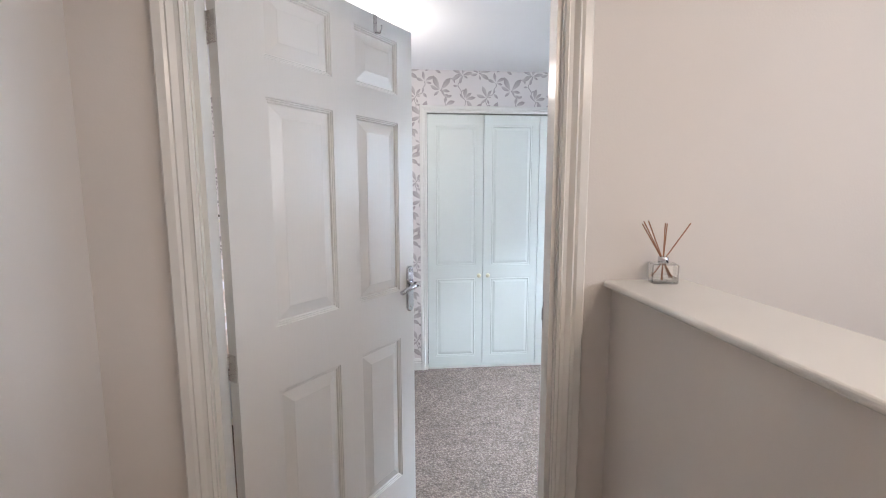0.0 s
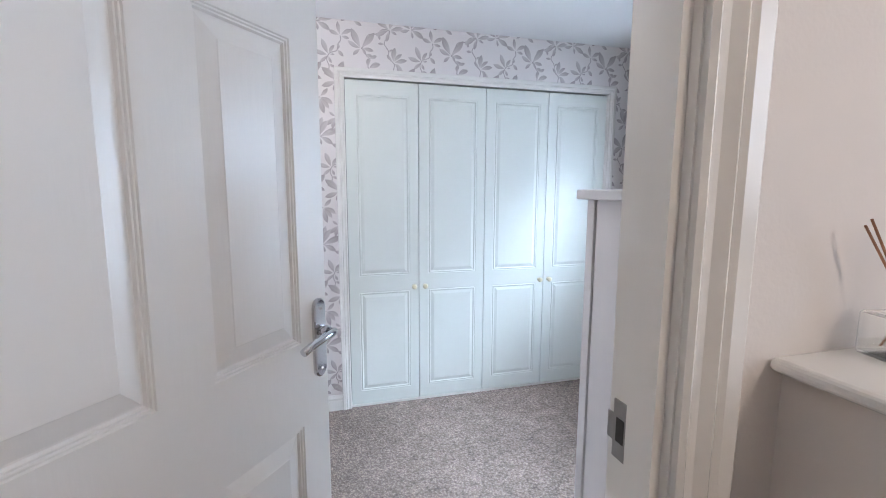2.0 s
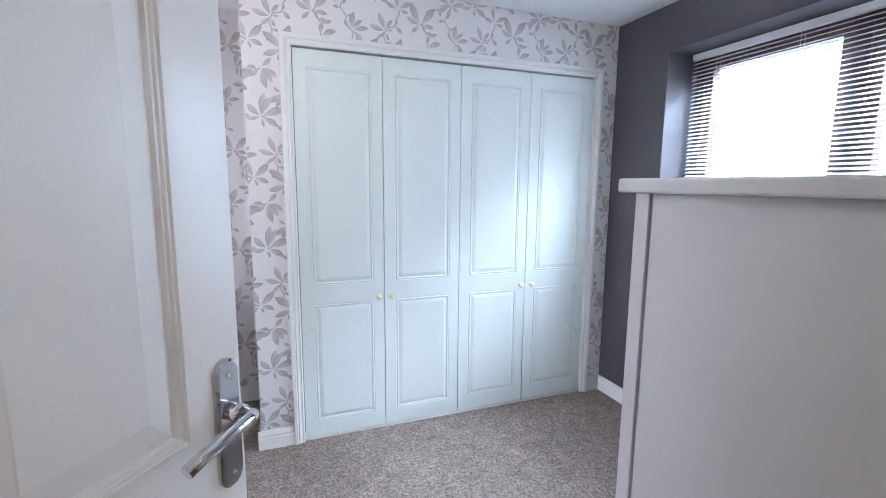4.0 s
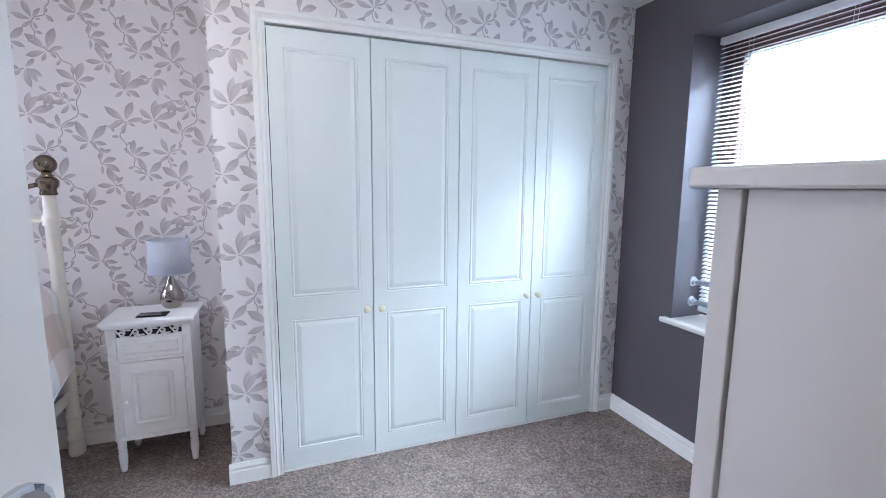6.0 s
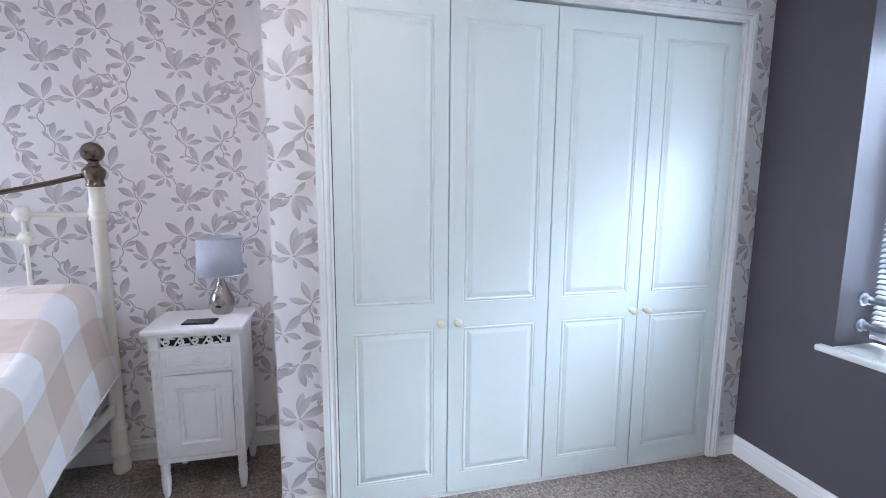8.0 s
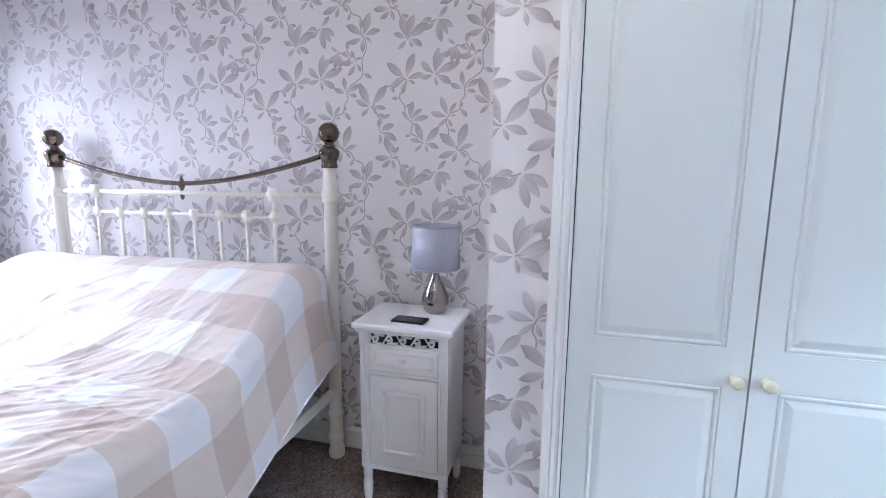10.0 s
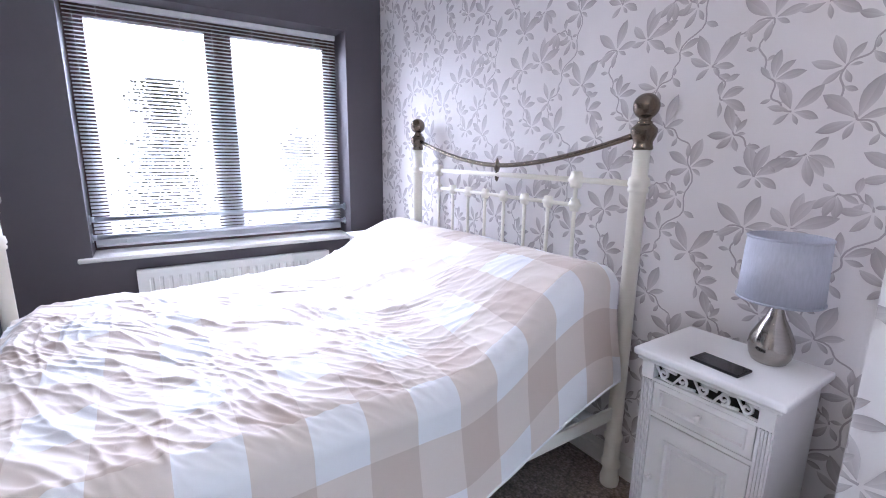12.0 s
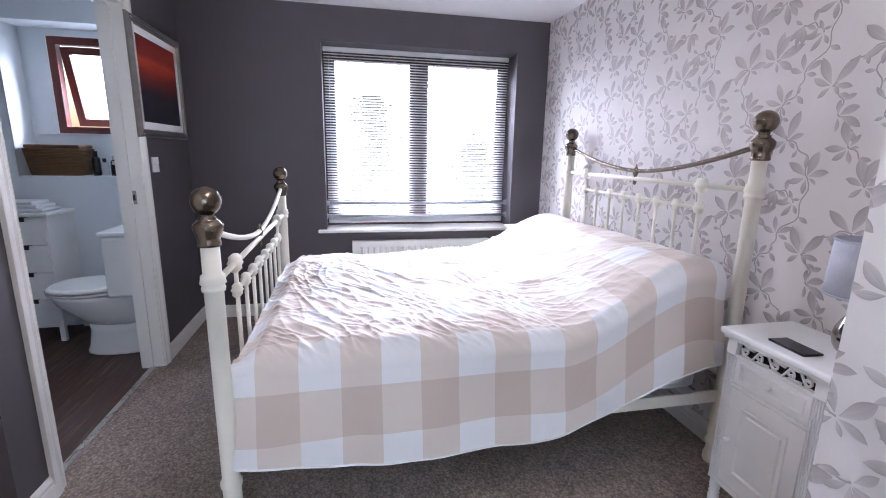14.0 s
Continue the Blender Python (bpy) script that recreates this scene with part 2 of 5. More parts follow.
# ---- large structure ----
setting("floor", boxes((-2.7, ENS - 0.06, -0.12, 2.9, 4.55, 0), (-0.35, -1.35, -0.12, 2.9, ENS - 0.06, 0)), M_CARPET, "beige grey twist pile carpet over the bedroom and landing", "carpet")
setting("bathroom_floor", boxes((-2.7, -0.6, -0.12, -0.35, ENS - 0.06, -0.008)), M_PLANK, "dark brown wood-effect plank floor", "floor")
setting("ceiling", boxes((-2.7, -1.35, CEIL, 2.9, 4.55, CEIL + 0.1)), M_CEIL, "plain white painted ceiling", "ceiling")
setting("wall_west", boxes((WEST - 0.3, -0.7, 0, WEST, 0.496, CEIL), (WEST - 0.3, 0.496, 0, WEST, 1.42, 1.062), (WEST - 0.3, 0.496, 2.06, WEST, 1.42, CEIL), (WEST - 0.3, 1.42, 0, WEST, WIN_W[0], CEIL), (WEST - 0.3, WIN_W[0], 0, WEST, WIN_W[1], WZ0), (WEST - 0.3, WIN_W[0], WZ1, WEST, WIN_W[1], CEIL), (WEST - 0.3, WIN_W[1], 0, WEST, 4.55, CEIL)), M_GREY, "matt dark grey painted wall with a window", "wall")
setting("wall_east", boxes((EAST, -1.35, 0, EAST + 0.3, -0.40, CEIL), (EAST, -0.40, 0, EAST + 0.3, 0.50, 1.28), (EAST, -0.40, 2.22, EAST + 0.3, 0.50, CEIL), (EAST, 0.50, 0, EAST + 0.3, WIN_E[0], CEIL), (EAST, WIN_E[0], 0, EAST + 0.3, WIN_E[1], WZ0), (EAST, WIN_E[0], WZ1, EAST + 0.3, WIN_E[1], CEIL), (EAST, WIN_E[1], 0, EAST + 0.3, 4.55, CEIL)), M_GREY, "matt dark grey painted wall with a window", "wall")
setting("wall_north_alcove", boxes((WEST, ALCOVE, 0, CORNER, 4.55, CEIL)), M_PAPER, "white wallpaper printed with grey leaf sprays", "wall")
setting("wall_north_wardrobe", boxes((CORNER, NORTH, 0, 0.70, 4.55, CEIL), (0.70, NORTH, 2.0, 2.455, 4.55, CEIL), (2.455, NORTH, 0, EAST, 4.55, CEIL), (0.70, 4.3, 0, 2.455, 4.55, 2.0)), M_PAPER, "white wallpaper printed with grey leaf sprays", "wall")
setting("wall_bathroom", boxes((WEST, ENS - 0.12, 0, BATH0 - 0.03, ENS, CEIL), (BATH0 - 0.03, ENS - 0.12, 2.02, BATH1 + 0.03, ENS, CEIL), (BATH1 + 0.03, ENS - 0.12, 0, -0.35, ENS, CEIL)), M_GREY, "matt dark grey painted wall beside the bathroom doorway", "wall")
setting("wall_south", boxes((-0.35, LANDING, 0, DOOR0 - 0.03, SOUTH, CEIL), (DOOR0 - 0.03, LANDING, DOORH + 0.03, DOOR1 + 0.03, SOUTH, CEIL), (DOOR1 + 0.03, LANDING, 0, EAST, SOUTH, CEIL)), M_LANDING, "warm white painted wall round the landing doorway", "wall")
setting("wall_landing_west", boxes((-0.35, -1.35, 0, -0.20, LANDING, CEIL), (-0.35, SOUTH, 0, -0.23, ENS - 0.12, CEIL)), M_LANDING, "warm white painted landing wall", "wall")
setting("wall_landing_south", boxes((-0.20, -1.35, 0, EAST, -1.2, CEIL)), M_LANDING, "warm white painted landing wall", "wall")
setting("wall_bathroom_south", boxes((WEST, -0.7, 0, -0.35, -0.55, CEIL)), M_BATH, "pale painted bathroom wall", "wall")


def leaf_ink():
    """Printed leaf: ink that fades from a dark tip and margin to a pale base."""
    m = bpy.data.materials.new("wallpaper_leaf_ink")
    m.use_nodes = True
    nt = m.node_tree
    b = nt.nodes["Principled BSDF"]
    b.inputs["Roughness"].default_value = 0.5
    uv = nt.nodes.new("ShaderNodeUVMap")
    uv.uv_map = "leaf"
    sep = nt.nodes.new("ShaderNodeSeparateXYZ")
    nt.links.new(uv.outputs[0], sep.inputs[0])
    ma = nt.nodes.new("ShaderNodeMath")
    ma.operation = "MULTIPLY_ADD"
    ma.inputs[1].default_value, ma.inputs[2].default_value = 0.62, -0.02
    nt.links.new(sep.outputs[0], ma.inputs[0])
    mb = nt.nodes.new("ShaderNodeMath")
    mb.operation = "MULTIPLY_ADD"
    mb.inputs[1].default_value = 0.40
    nt.links.new(sep.outputs[1], mb.inputs[0])
    nt.links.new(ma.outputs[0], mb.inputs[2])
    rp = nt.nodes.new("ShaderNodeValToRGB")
    e = rp.color_ramp.elements
    e[0].position, e[0].color = 0.05, (0.66, 0.62, 0.61, 1)
    e[1].position, e[1].color = 0.92, (0.34, 0.302, 0.297, 1)
    e.new(0.45).color = (0.485, 0.44, 0.435, 1)
    nt.links.new(mb.outputs[0], rp.inputs[0])
    nt.links.new(rp.outputs[0], b.inputs["Base Color"])
    return m


M_INK = leaf_ink()
TILE_W, TILE_H = 0.497, 0.578
# sprays of one repeat: across, up, the way they point (degrees), size
SPRAYS = [(0.0, 0.0, 65, 1.0), (0.379, 0.564, 110, 1.0), (0.227, 0.461, 85, 1.0), (0.12, 0.517, 75, 0.7), (0.057, 0.415, 150, 0.8), (0.198, 0.157, 115, 1.0), (0.387, 0.136, 75, 0.9), (0.007, 0.202, -50, 0.75),
          (0.454, 0.314, 80, 0.85), (0.098, 0.285, 110, 1.0), (0.317, 0.257, 150, 0.8), (0.164, 0.063, 215, 0.6), (0.265, 0.361, 15, 0.7), (0.089, 0.103, 250, 0.6), (0.40, 0.40, 55, 0.7)]
# vines between sprays: from, to, bow, and a step over the repeat's edge (across, up)
VINES = [(5, 3, 0.035, 0, -1), (1, 2, -0.03, 0, 0), (6, 7, 0.02, 1, 0), (0, 13, -0.02, 0, 0), (9, 5, 0.03, 0, 0), (10, 6, 0.025, 0, 0), (4, 9, -0.02, 0, 0), (12, 10, 0.02, 0, 0), (8, 14, 0.02, 0, 0), (14, 1, 0.03, 0, 0), (11, 13, -0.015, 0, 0), (2, 12, 0.02, 0, 0), (3, 4, 0.02, 0, 0)]


def wallpaper_tile():
    """One repeat of the print: leaves (x, z, angle, length, width, bend, flip) and stems (points), all in metres."""
    rnd = random.Random(7)
    leaves, stems = [], []
    for u, v, a, size in SPRAYS:
        # two broad leaves, two or three middling ones, one or two small ones behind
        fan = [(-38, 0.100), (24, 0.094), (82, 0.070), (-96, 0.066)] + ([(138, 0.050), (-140, 0.036)] if size > 0.75 else [])
        if rnd.random() < 0.4:
            fan.append((4, 0.088))
        for off, ln in fan:
            ang = radians(a + off + rnd.uniform(-9, 9))
            ln *= size * rnd.uniform(0.88, 1.12)
            leaves.append((u + 0.007 * math.cos(ang), v + 0.007 * math.sin(ang), ang, ln, ln * rnd.uniform(0.32, 0.41), rnd.uniform(-0.5, 0.5), rnd.random() < 0.25))
    for i, j, bow, su, sv in VINES:
        pa = Vector((SPRAYS[i][0], SPRAYS[i][1]))
        pb = Vector((SPRAYS[j][0] + su * TILE_W, SPRAYS[j][1] + sv * TILE_H))
        side = Vector((pa.y - pb.y, pb.x - pa.x)).normalized() * bow
        pts = [tuple(pa.lerp(pb, k / 12) + side * math.sin(math.pi * k / 12) + side * 0.3 * math.sin(math.pi * 4 * k / 12)) for k in range(13)]
        stems.append(pts)
        for k in (4, 7):
            d = math.atan2(pts[k][1] - pts[k - 1][1], pts[k][0] - pts[k - 1][0])
            ln = rnd.uniform(0.022, 0.046)
            leaves.append((*pts[k], d + rnd.choice((-1, 1)) * rnd.uniform(0.6, 1.2), ln, ln * 0.42, rnd.uniform(-0.3, 0.3), False))
    return leaves, stems


def wallpaper(name, x0, x1, y, z0, z1, holes, ax, az, big):
    """The print on a wall facing -y, cut off at the wall's edges and round holes (x0, x1, z0, z1); a repeat starts at (ax, az)."""
    leaves, stems = wallpaper_tile()
    bm = bmesh.new()
    uv = bm.loops.layers.uv.new("leaf")
    layer = [0]
    tw, tall, turn = TILE_W * big, TILE_H * big, 0

    def quad(pts, uvs):
        f = bm.faces.new([bm.verts.new((p[0], y - 0.00005 * layer[0], p[1])) for p in pts])
        for lp, t in zip(f.loops, uvs):
            lp[uv].uv = t

    def out(x, z):
        return not (x0 - 0.12 < x < x1 + 0.12 and z0 - 0.12 < z < z1 + 0.12) or any(a + 0.12 < x < b - 0.12 and c < z < d - 0.12 for a, b, c, d in holes)

    for i in range(math.floor((x0 - ax) / tw) - 1, math.ceil((x1 - ax) / tw) + 1):
        for j in range(math.floor((z0 - az) / tall) - 1, math.ceil((z1 - az) / tall) + 1):
            ox, oz = ax + i * tw, az + j * tall
            for lx, lz, ang, ln, w, bend, flip in leaves:
                cx, cz = ox + lx * big, oz + lz * big
                if out(cx, cz):
                    continue
                prev = None
                turn += 1
                layer[0] = 4 + turn % 61
                n = 7
                for k in range(n + 1):
                    t = k / n
                    wd = w * big * (math.sin(math.pi * t ** 1.2) ** 0.85 if 0 < k < n else 0.03) / 2
                    aa = ang + bend * (t - 0.3)
                    if k:
                        cx, cz = cx + ln * big / n * math.cos(aa), cz + ln * big / n * math.sin(aa)
                    px, pz = -math.sin(aa) * wd, math.cos(aa) * wd
                    s = 0.55 - 0.3 * t if flip else t
                    cur = ((cx + px * 1.1, cz + pz * 1.1), (cx, cz), (cx - px * 0.9, cz - pz * 0.9), s)
                    if prev:
                        quad((prev[0], prev[1], cur[1], cur[0]), ((prev[3], 1.0), (prev[3], 0.15), (s, 0.15), (s, 1.0)))
                        quad((prev[1], prev[2], cur[2], cur[1]), ((prev[3], 0.55), (prev[3], 0.0), (s, 0.0), (s, 0.55)))
                    prev = cur
            for order, pts in enumerate(stems):
                if out(ox + pts[0][0] * big, oz + pts[0][1] * big):
                    continue
                layer[0] = 0.25 * order
                for a, b in zip(pts, pts[1:]):
                    d = Vector((b[0] - a[0], b[1] - a[1])).normalized() * 0.0024
                    quad([(ox + (p[0] + sx * -d.y) * big, oz + (p[1] + sx * d.x) * big) for p, sx in ((a, 1), (a, -1), (b, -1), (b, 1))], ((0.75, 0.6),) * 4)
    for co, no in (((x0, 0, 0), (-1, 0, 0)), ((x1, 0, 0), (1, 0, 0)), ((0, 0, z0), (0, 0, -1)), ((0, 0, z1), (0, 0, 1))):
        bmesh.ops.bisect_plane(bm, geom=bm.verts[:] + bm.edges[:] + bm.faces[:], plane_co=co, plane_no=no, clear_outer=True)
    for a, b, c, d in holes:
        for co, no in (((a, 0, 0), (1, 0, 0)), ((b, 0, 0), (1, 0, 0)), ((0, 0, d), (0, 0, 1))):
            bmesh.ops.bisect_plane(bm, geom=bm.verts[:] + bm.edges[:] + bm.faces[:], plane_co=co, plane_no=no)
        gone = [f for f in bm.faces if a < f.calc_center_median().x < b and f.calc_center_median().z < d]
        bmesh.ops.delete(bm, geom=gone, context="FACES")
    return setting(name, bm, M_INK, "grey leaf sprays printed on the wallpaper", "wallpaper")


wallpaper("wallpaper_print_alcove", WEST + 0.002, CORNER - 0.002, ALCOVE - 0.0012, 0.10, CEIL - 0.001, (), 0.18, 1.642, 1.0)
wallpaper("wallpaper_print_wardrobe", CORNER + 0.001, EAST - 0.002, NORTH - 0.0012, 0.10, CEIL - 0.001, ((0.66, 2.50, 0, 2.035),), 0.572, 1.652, 1.07)


def ogee(w, t):
    """An architrave's section: (across, proud) from the inner edge outwards."""
    return [(0, 0), (0, t * 0.45), (w * 0.10, t * 0.62), (w * 0.16, t * 0.50), (w * 0.30, t * 0.55), (w * 0.48, t * 0.95), (w * 0.56, t * 0.80), (w * 0.66, t), (w * 0.95, t), (w, t * 0.9), (w, 0)]


def swept(section, path, out):
    """Sweep a section of (across, proud) along mitred corners (point, across-direction); out: the proud direction."""
    bm = bmesh.new()
    rings = [[bm.verts.new(Vector(p) + Vector(a) * u + Vector(out) * v) for u, v in section] for p, a in path]
    for a, b in zip(rings, rings[1:]):
        for k in range(len(section) - 1):
            bm.faces.new((a[k], a[k + 1], b[k + 1], b[k]))
    bm.faces.new(rings[0][::-1])
    bm.faces.new(rings[-1])
    return bm


def surround(name, x0, x1, h, y, side, w, t, label):
    """A mitred architrave round an opening in a wall along x; side: +1 or -1, the way it faces along y."""
    path = [((x0, y, 0), (-1, 0, 0)), ((x0, y, h), (-1, 0, 1)), ((x1, y, h), (1, 0, 1)), ((x1, y, 0), (1, 0, 0))]
    return setting(name, swept(ogee(w, t), path, (0, side, 0)), M_GLOSS, label, "architrave")


def skirting(name, a, b, out, h=0.095, t=0.015):
    """A skirting board from a to b along a wall; out: the way into the room."""
    sec = [(0, 0), (0, t), (h * 0.62, t), (h * 0.70, t * 0.75), (h * 0.80, t * 0.8), (h * 0.93, t * 0.45), (h, t * 0.3), (h, 0)]
    bm = bmesh.new()
    rings = [[bm.verts.new((p[0] + out[0] * v, p[1] + out[1] * v, u)) for u, v in sec] for p in (a, b)]
    for k in range(len(sec) - 1):
        bm.faces.new((rings[0][k], rings[0][k + 1], rings[1][k + 1], rings[1][k]))
    bm.faces.new(rings[0][::-1])
    bm.faces.new(rings[1])
    return setting(name, bm, M_GLOSS, "white moulded skirting board", "skirting board")


def lining(name, x0, x1, h, ya, yb, label):
    """Door lining with its stops; x0 and x1 are the clear faces."""
    ym = (ya + yb) / 2
    return setting(name, boxes((x0 - 0.03, ya, 0, x0, yb, h), (x1, ya, 0, x1 + 0.03, yb, h), (x0 - 0.03, ya, h, x1 + 0.03, yb, h + 0.03),
                               (x0, ya + 0.012, 0, x0 + 0.012, ym + 0.005, h), (x1 - 0.012, ya + 0.012, 0, x1, ym + 0.005, h), (x0 + 0.012, ya + 0.012, h - 0.012, x1 - 0.012, ym + 0.005, h)), M_GLOSS, label, "door lining")


lining("door_lining_landing", DOOR0, DOOR1, DOORH, LANDING - 0.002, SOUTH + 0.002, "cream white gloss door lining of the landing doorway")
surround("architrave_landing", DOOR0 - 0.003, DOOR1 + 0.003, DOORH + 0.003, LANDING, -1, 0.064, 0.022, "cream white gloss moulded architrave on the landing")
surround("architrave_bedroom", DOOR0 - 0.006, DOOR1 + 0.006, DOORH + 0.006, SOUTH, 1, 0.070, 0.018, "white gloss moulded architrave in the bedroom")
lining("door_lining_bathroom", BATH0, BATH1, 1.99, ENS - 0.122, ENS + 0.002, "white gloss door lining of the bathroom doorway")
surround("architrave_bathroom", BATH0 - 0.006, BATH1 + 0.006, 1.996, ENS, 1, 0.070, 0.018, "white gloss moulded architrave round the bathroom doorway")
skirting("baseboard_west", (WEST, ENS), (WEST, ALCOVE), (1, 0))
skirting("baseboard_east", (EAST, SOUTH), (EAST, NORTH), (-1, 0))
skirting("baseboard_alcove", (WEST, ALCOVE), (CORNER, ALCOVE), (0, -1))
skirting("baseboard_return", (CORNER, NORTH), (CORNER, ALCOVE), (-1, 0))
skirting("baseboard_wardrobe_west", (CORNER - 0.015, NORTH), (0.665, NORTH), (0, -1))
skirting("baseboard_wardrobe_east", (2.49, NORTH), (EAST, NORTH), (0, -1))
skirting("baseboard_bathroom_wall", (WEST, ENS), (BATH0 - 0.076, ENS), (0, 1))
skirting("baseboard_bathroom_wall_east", (BATH1 + 0.076, ENS), (-0.23, ENS), (0, 1))
skirting("baseboard_south", (DOOR1 + 0.08, SOUTH), (EAST, SOUTH), (0, 1))
skirting("baseboard_landing", (-0.20, LANDING), (DOOR0 - 0.1, LANDING), (0, -1))
skirting("baseboard_landing_west", (-0.20, -1.2), (-0.20, LANDING), (1, 0))
skirting("baseboard_landing_east", (DOOR1 + 0.1, LANDING), (1.03, LANDING), (0, -1))
setting("threshold_strip", soft_box(BATH0, ENS - 0.075, -0.002, BATH1, ENS - 0.045, 0.006, 0.003), M_STEEL, "thin metal carpet strip in the bathroom doorway", "threshold")

# half wall over the stairs, with its ledge
setting("stair_half_wall", boxes((1.045, -1.2, 0, 1.215, LANDING, 1.163)), M_LANDING, "warm white painted half wall above the stairs", "half wall")
setting("stair_ledge", soft_box(1.020, -1.2, 1.163, 1.240, LANDING, 1.180, 0.008, 4), M_GLOSS, "white gloss bullnosed ledge on the half wall", "ledge")


# ---- windows ----
def casement_window(name, x, sx, y0, y1, z0, z1):
    """A brown timber window of two casements in the wall at x; sx: the way into the room."""
    w = tagged(new(name), "brown timber double casement window behind a venetian blind", "window", "", "structure")
    w.location = (x, 0, 0)
    f, ym = 0.045, (y0 + y1) / 2
    fr = boxes((-0.035, y0, z0, 0.035, y0 + f, z1), (-0.035, y1 - f, z0, 0.035, y1, z1), (-0.035, y0 + f, z0, 0.035, y1 - f, z0 + f), (-0.035, y0 + f, z1 - f, 0.035, y1 - f, z1), (-0.035, ym - 0.03, z0 + f, 0.035, ym + 0.03, z1 - f))
    part("window_frame", fr, M_BROWN, w)
    for a, b in ((y0 + f, ym - 0.03), (ym + 0.03, y1 - f)):
        c, d, s = z0 + f, z1 - f, 0.045
        sash = part("sash", boxes((-0.022, a + 0.002, c + 0.002, 0.028, a + s, d - 0.002), (-0.022, b - s, c + 0.002, 0.028, b - 0.002, d - 0.002), (-0.022, a + s, c + 0.002, 0.028, b - s, c + s), (-0.022, a + s, d - s, 0.028, b - s, d - 0.002)), M_BROWN, w)
        pane = part("pane", boxes((-0.003, a + s - 0.005, c + s - 0.005, 0.003, b - s + 0.005, d - s + 0.005)), M_GLASS, sash)
        pane.visible_shadow = False
    return w


def glass(name, tint=(1, 1, 1), rough=0.0, ior=1.45):
    m = bpy.data.materials.new(name)
    m.use_nodes = True
    b = m.node_tree.nodes["Principled BSDF"]
    b.inputs["Base Color"].default_value = (*tint, 1)
    b.inputs["Transmission Weight"].default_value = 1
    b.inputs["Roughness"].default_value = rough
    b.inputs["IOR"].default_value = ior
    return m


M_GLASS = glass("window_glass")


def blind(x, sx, y0, y1, ztop, zbot):
    """A venetian blind with open slats; sx: the way into the room."""
    th = thing("venetian_blind", pose(x, 0, 0), "white aluminium venetian blind with open slats in a window", "blind", "venetian blinds")
    part("headrail", soft_box(-0.014, y0, ztop - 0.032, 0.014, y1, ztop, 0.003), M_BLIND, th)
    part("bottom_rail", soft_box(-0.012, y0 + 0.004, zbot, 0.012, y1 - 0.004, zbot + 0.016, 0.003), M_BLIND, th)
    n, pitch = int((ztop - 0.05 - zbot - 0.02) / 0.0205), 0.0205
    bm = bmesh.new()
    tilt = radians(-27)
    rows = []
    for j in range(5):
        u = (j / 4 - 0.5) * 0.025
        rows.append((u * math.cos(tilt) * sx, 0.0022 * (1 - (2 * j / 4 - 1) ** 2) + u * math.sin(tilt)))
    a = [[bm.verts.new((u, yy, v)) for u, v in rows] for yy in (y0 + 0.004, y1 - 0.004)]
    for j in range(4):
        bm.faces.new((a[0][j], a[0][j + 1], a[1][j + 1], a[1][j])).smooth = True
    slat = part("slat", bm, M_BLIND, th)
    slat.location.z = ztop - 0.05
    for k in range(1, n):
        s = slat.copy()
        scene.collection.objects.link(s)
        s.location.z = ztop - 0.05 - k * pitch
    for k in range(9):
        s = slat.copy()
        scene.collection.objects.link(s)
        s.location.z = zbot + 0.022 + k * 0.0042
    for k in range(4):
        yy = y0 + (y1 - y0) * (0.1 + 0.8 * k / 3)
        for dx in (-0.0135, 0.0135):
            part("ladder_cord", tube(((dx, yy, zbot + 0.01), (dx, yy, ztop - 0.03)), 0.0007, 5), M_BLIND, th)
    return th


def rail_pair(x, y0, y1, zs):
    """Two safety rails across a reveal."""
    for z in zs:
        th = thing("window_rail", pose(x, y0, z), "round chrome safety rail fixed across a window reveal", "rail", "window rails")
        part("bar", tube(((0, 0.012, 0), (0, y1 - y0 - 0.012, 0)), 0.0125, 16), M_RAIL, th)
        for yy, s in ((0, 1), (y1 - y0, -1)):
            part("flange", tube(((0, yy, 0), (0, yy + s * 0.004, 0)), 0.026, 20), M_RAIL, th)
            part("socket", tube(((0, yy + s * 0.004, 0), (0, yy + s * 0.022, 0)), 0.017, 16), M_RAIL, th)


casement_window("window_west", WEST - 0.245, 1, *WIN_W, WZ0, WZ1)
casement_window("window_east", EAST + 0.245, -1, *WIN_E, WZ0, WZ1)
blind(WEST - 0.175, 1, WIN_W[0] + 0.006, WIN_W[1] - 0.012, WZ1 - 0.004, 0.70)
blind(EAST + 0.175, -1, WIN_E[0] + 0.012, WIN_E[1] - 0.006, WZ1 - 0.004, 0.70)
rail_pair(WEST - 0.115, *WIN_W, (0.868, 0.764))
rail_pair(EAST + 0.125, *WIN_E, (0.858, 0.754))
setting("sill_west", soft_box(WEST - 0.215, WIN_W[0] - 0.0, WZ0 - 0.002, WEST, WIN_W[1], WZ0 + 0.016, 0.002), M_GLOSS, "white gloss window board", "window sill")
setting("sill_nosing_west", soft_box(WEST + 0.0005, WIN_W[0] - 0.065, WZ0 - 0.010, WEST + 0.04, WIN_W[1] + 0.045, WZ0 + 0.016, 0.008, 3), M_GLOSS, "white gloss nosing of the window board", "window sill")
setting("sill_east", soft_box(EAST, WIN_E[0], WZ0 - 0.002, EAST + 0.215, WIN_E[1], WZ0 + 0.016, 0.002), M_GLOSS, "white gloss window board", "window sill")
setting("sill_nosing_east", soft_box(EAST - 0.04, WIN_E[0] - 0.045, WZ0 - 0.010, EAST - 0.0005, WIN_E[1] + 0.045, WZ0 + 0.016, 0.008, 3), M_GLOSS, "white gloss nosing of the window board", "window sill")


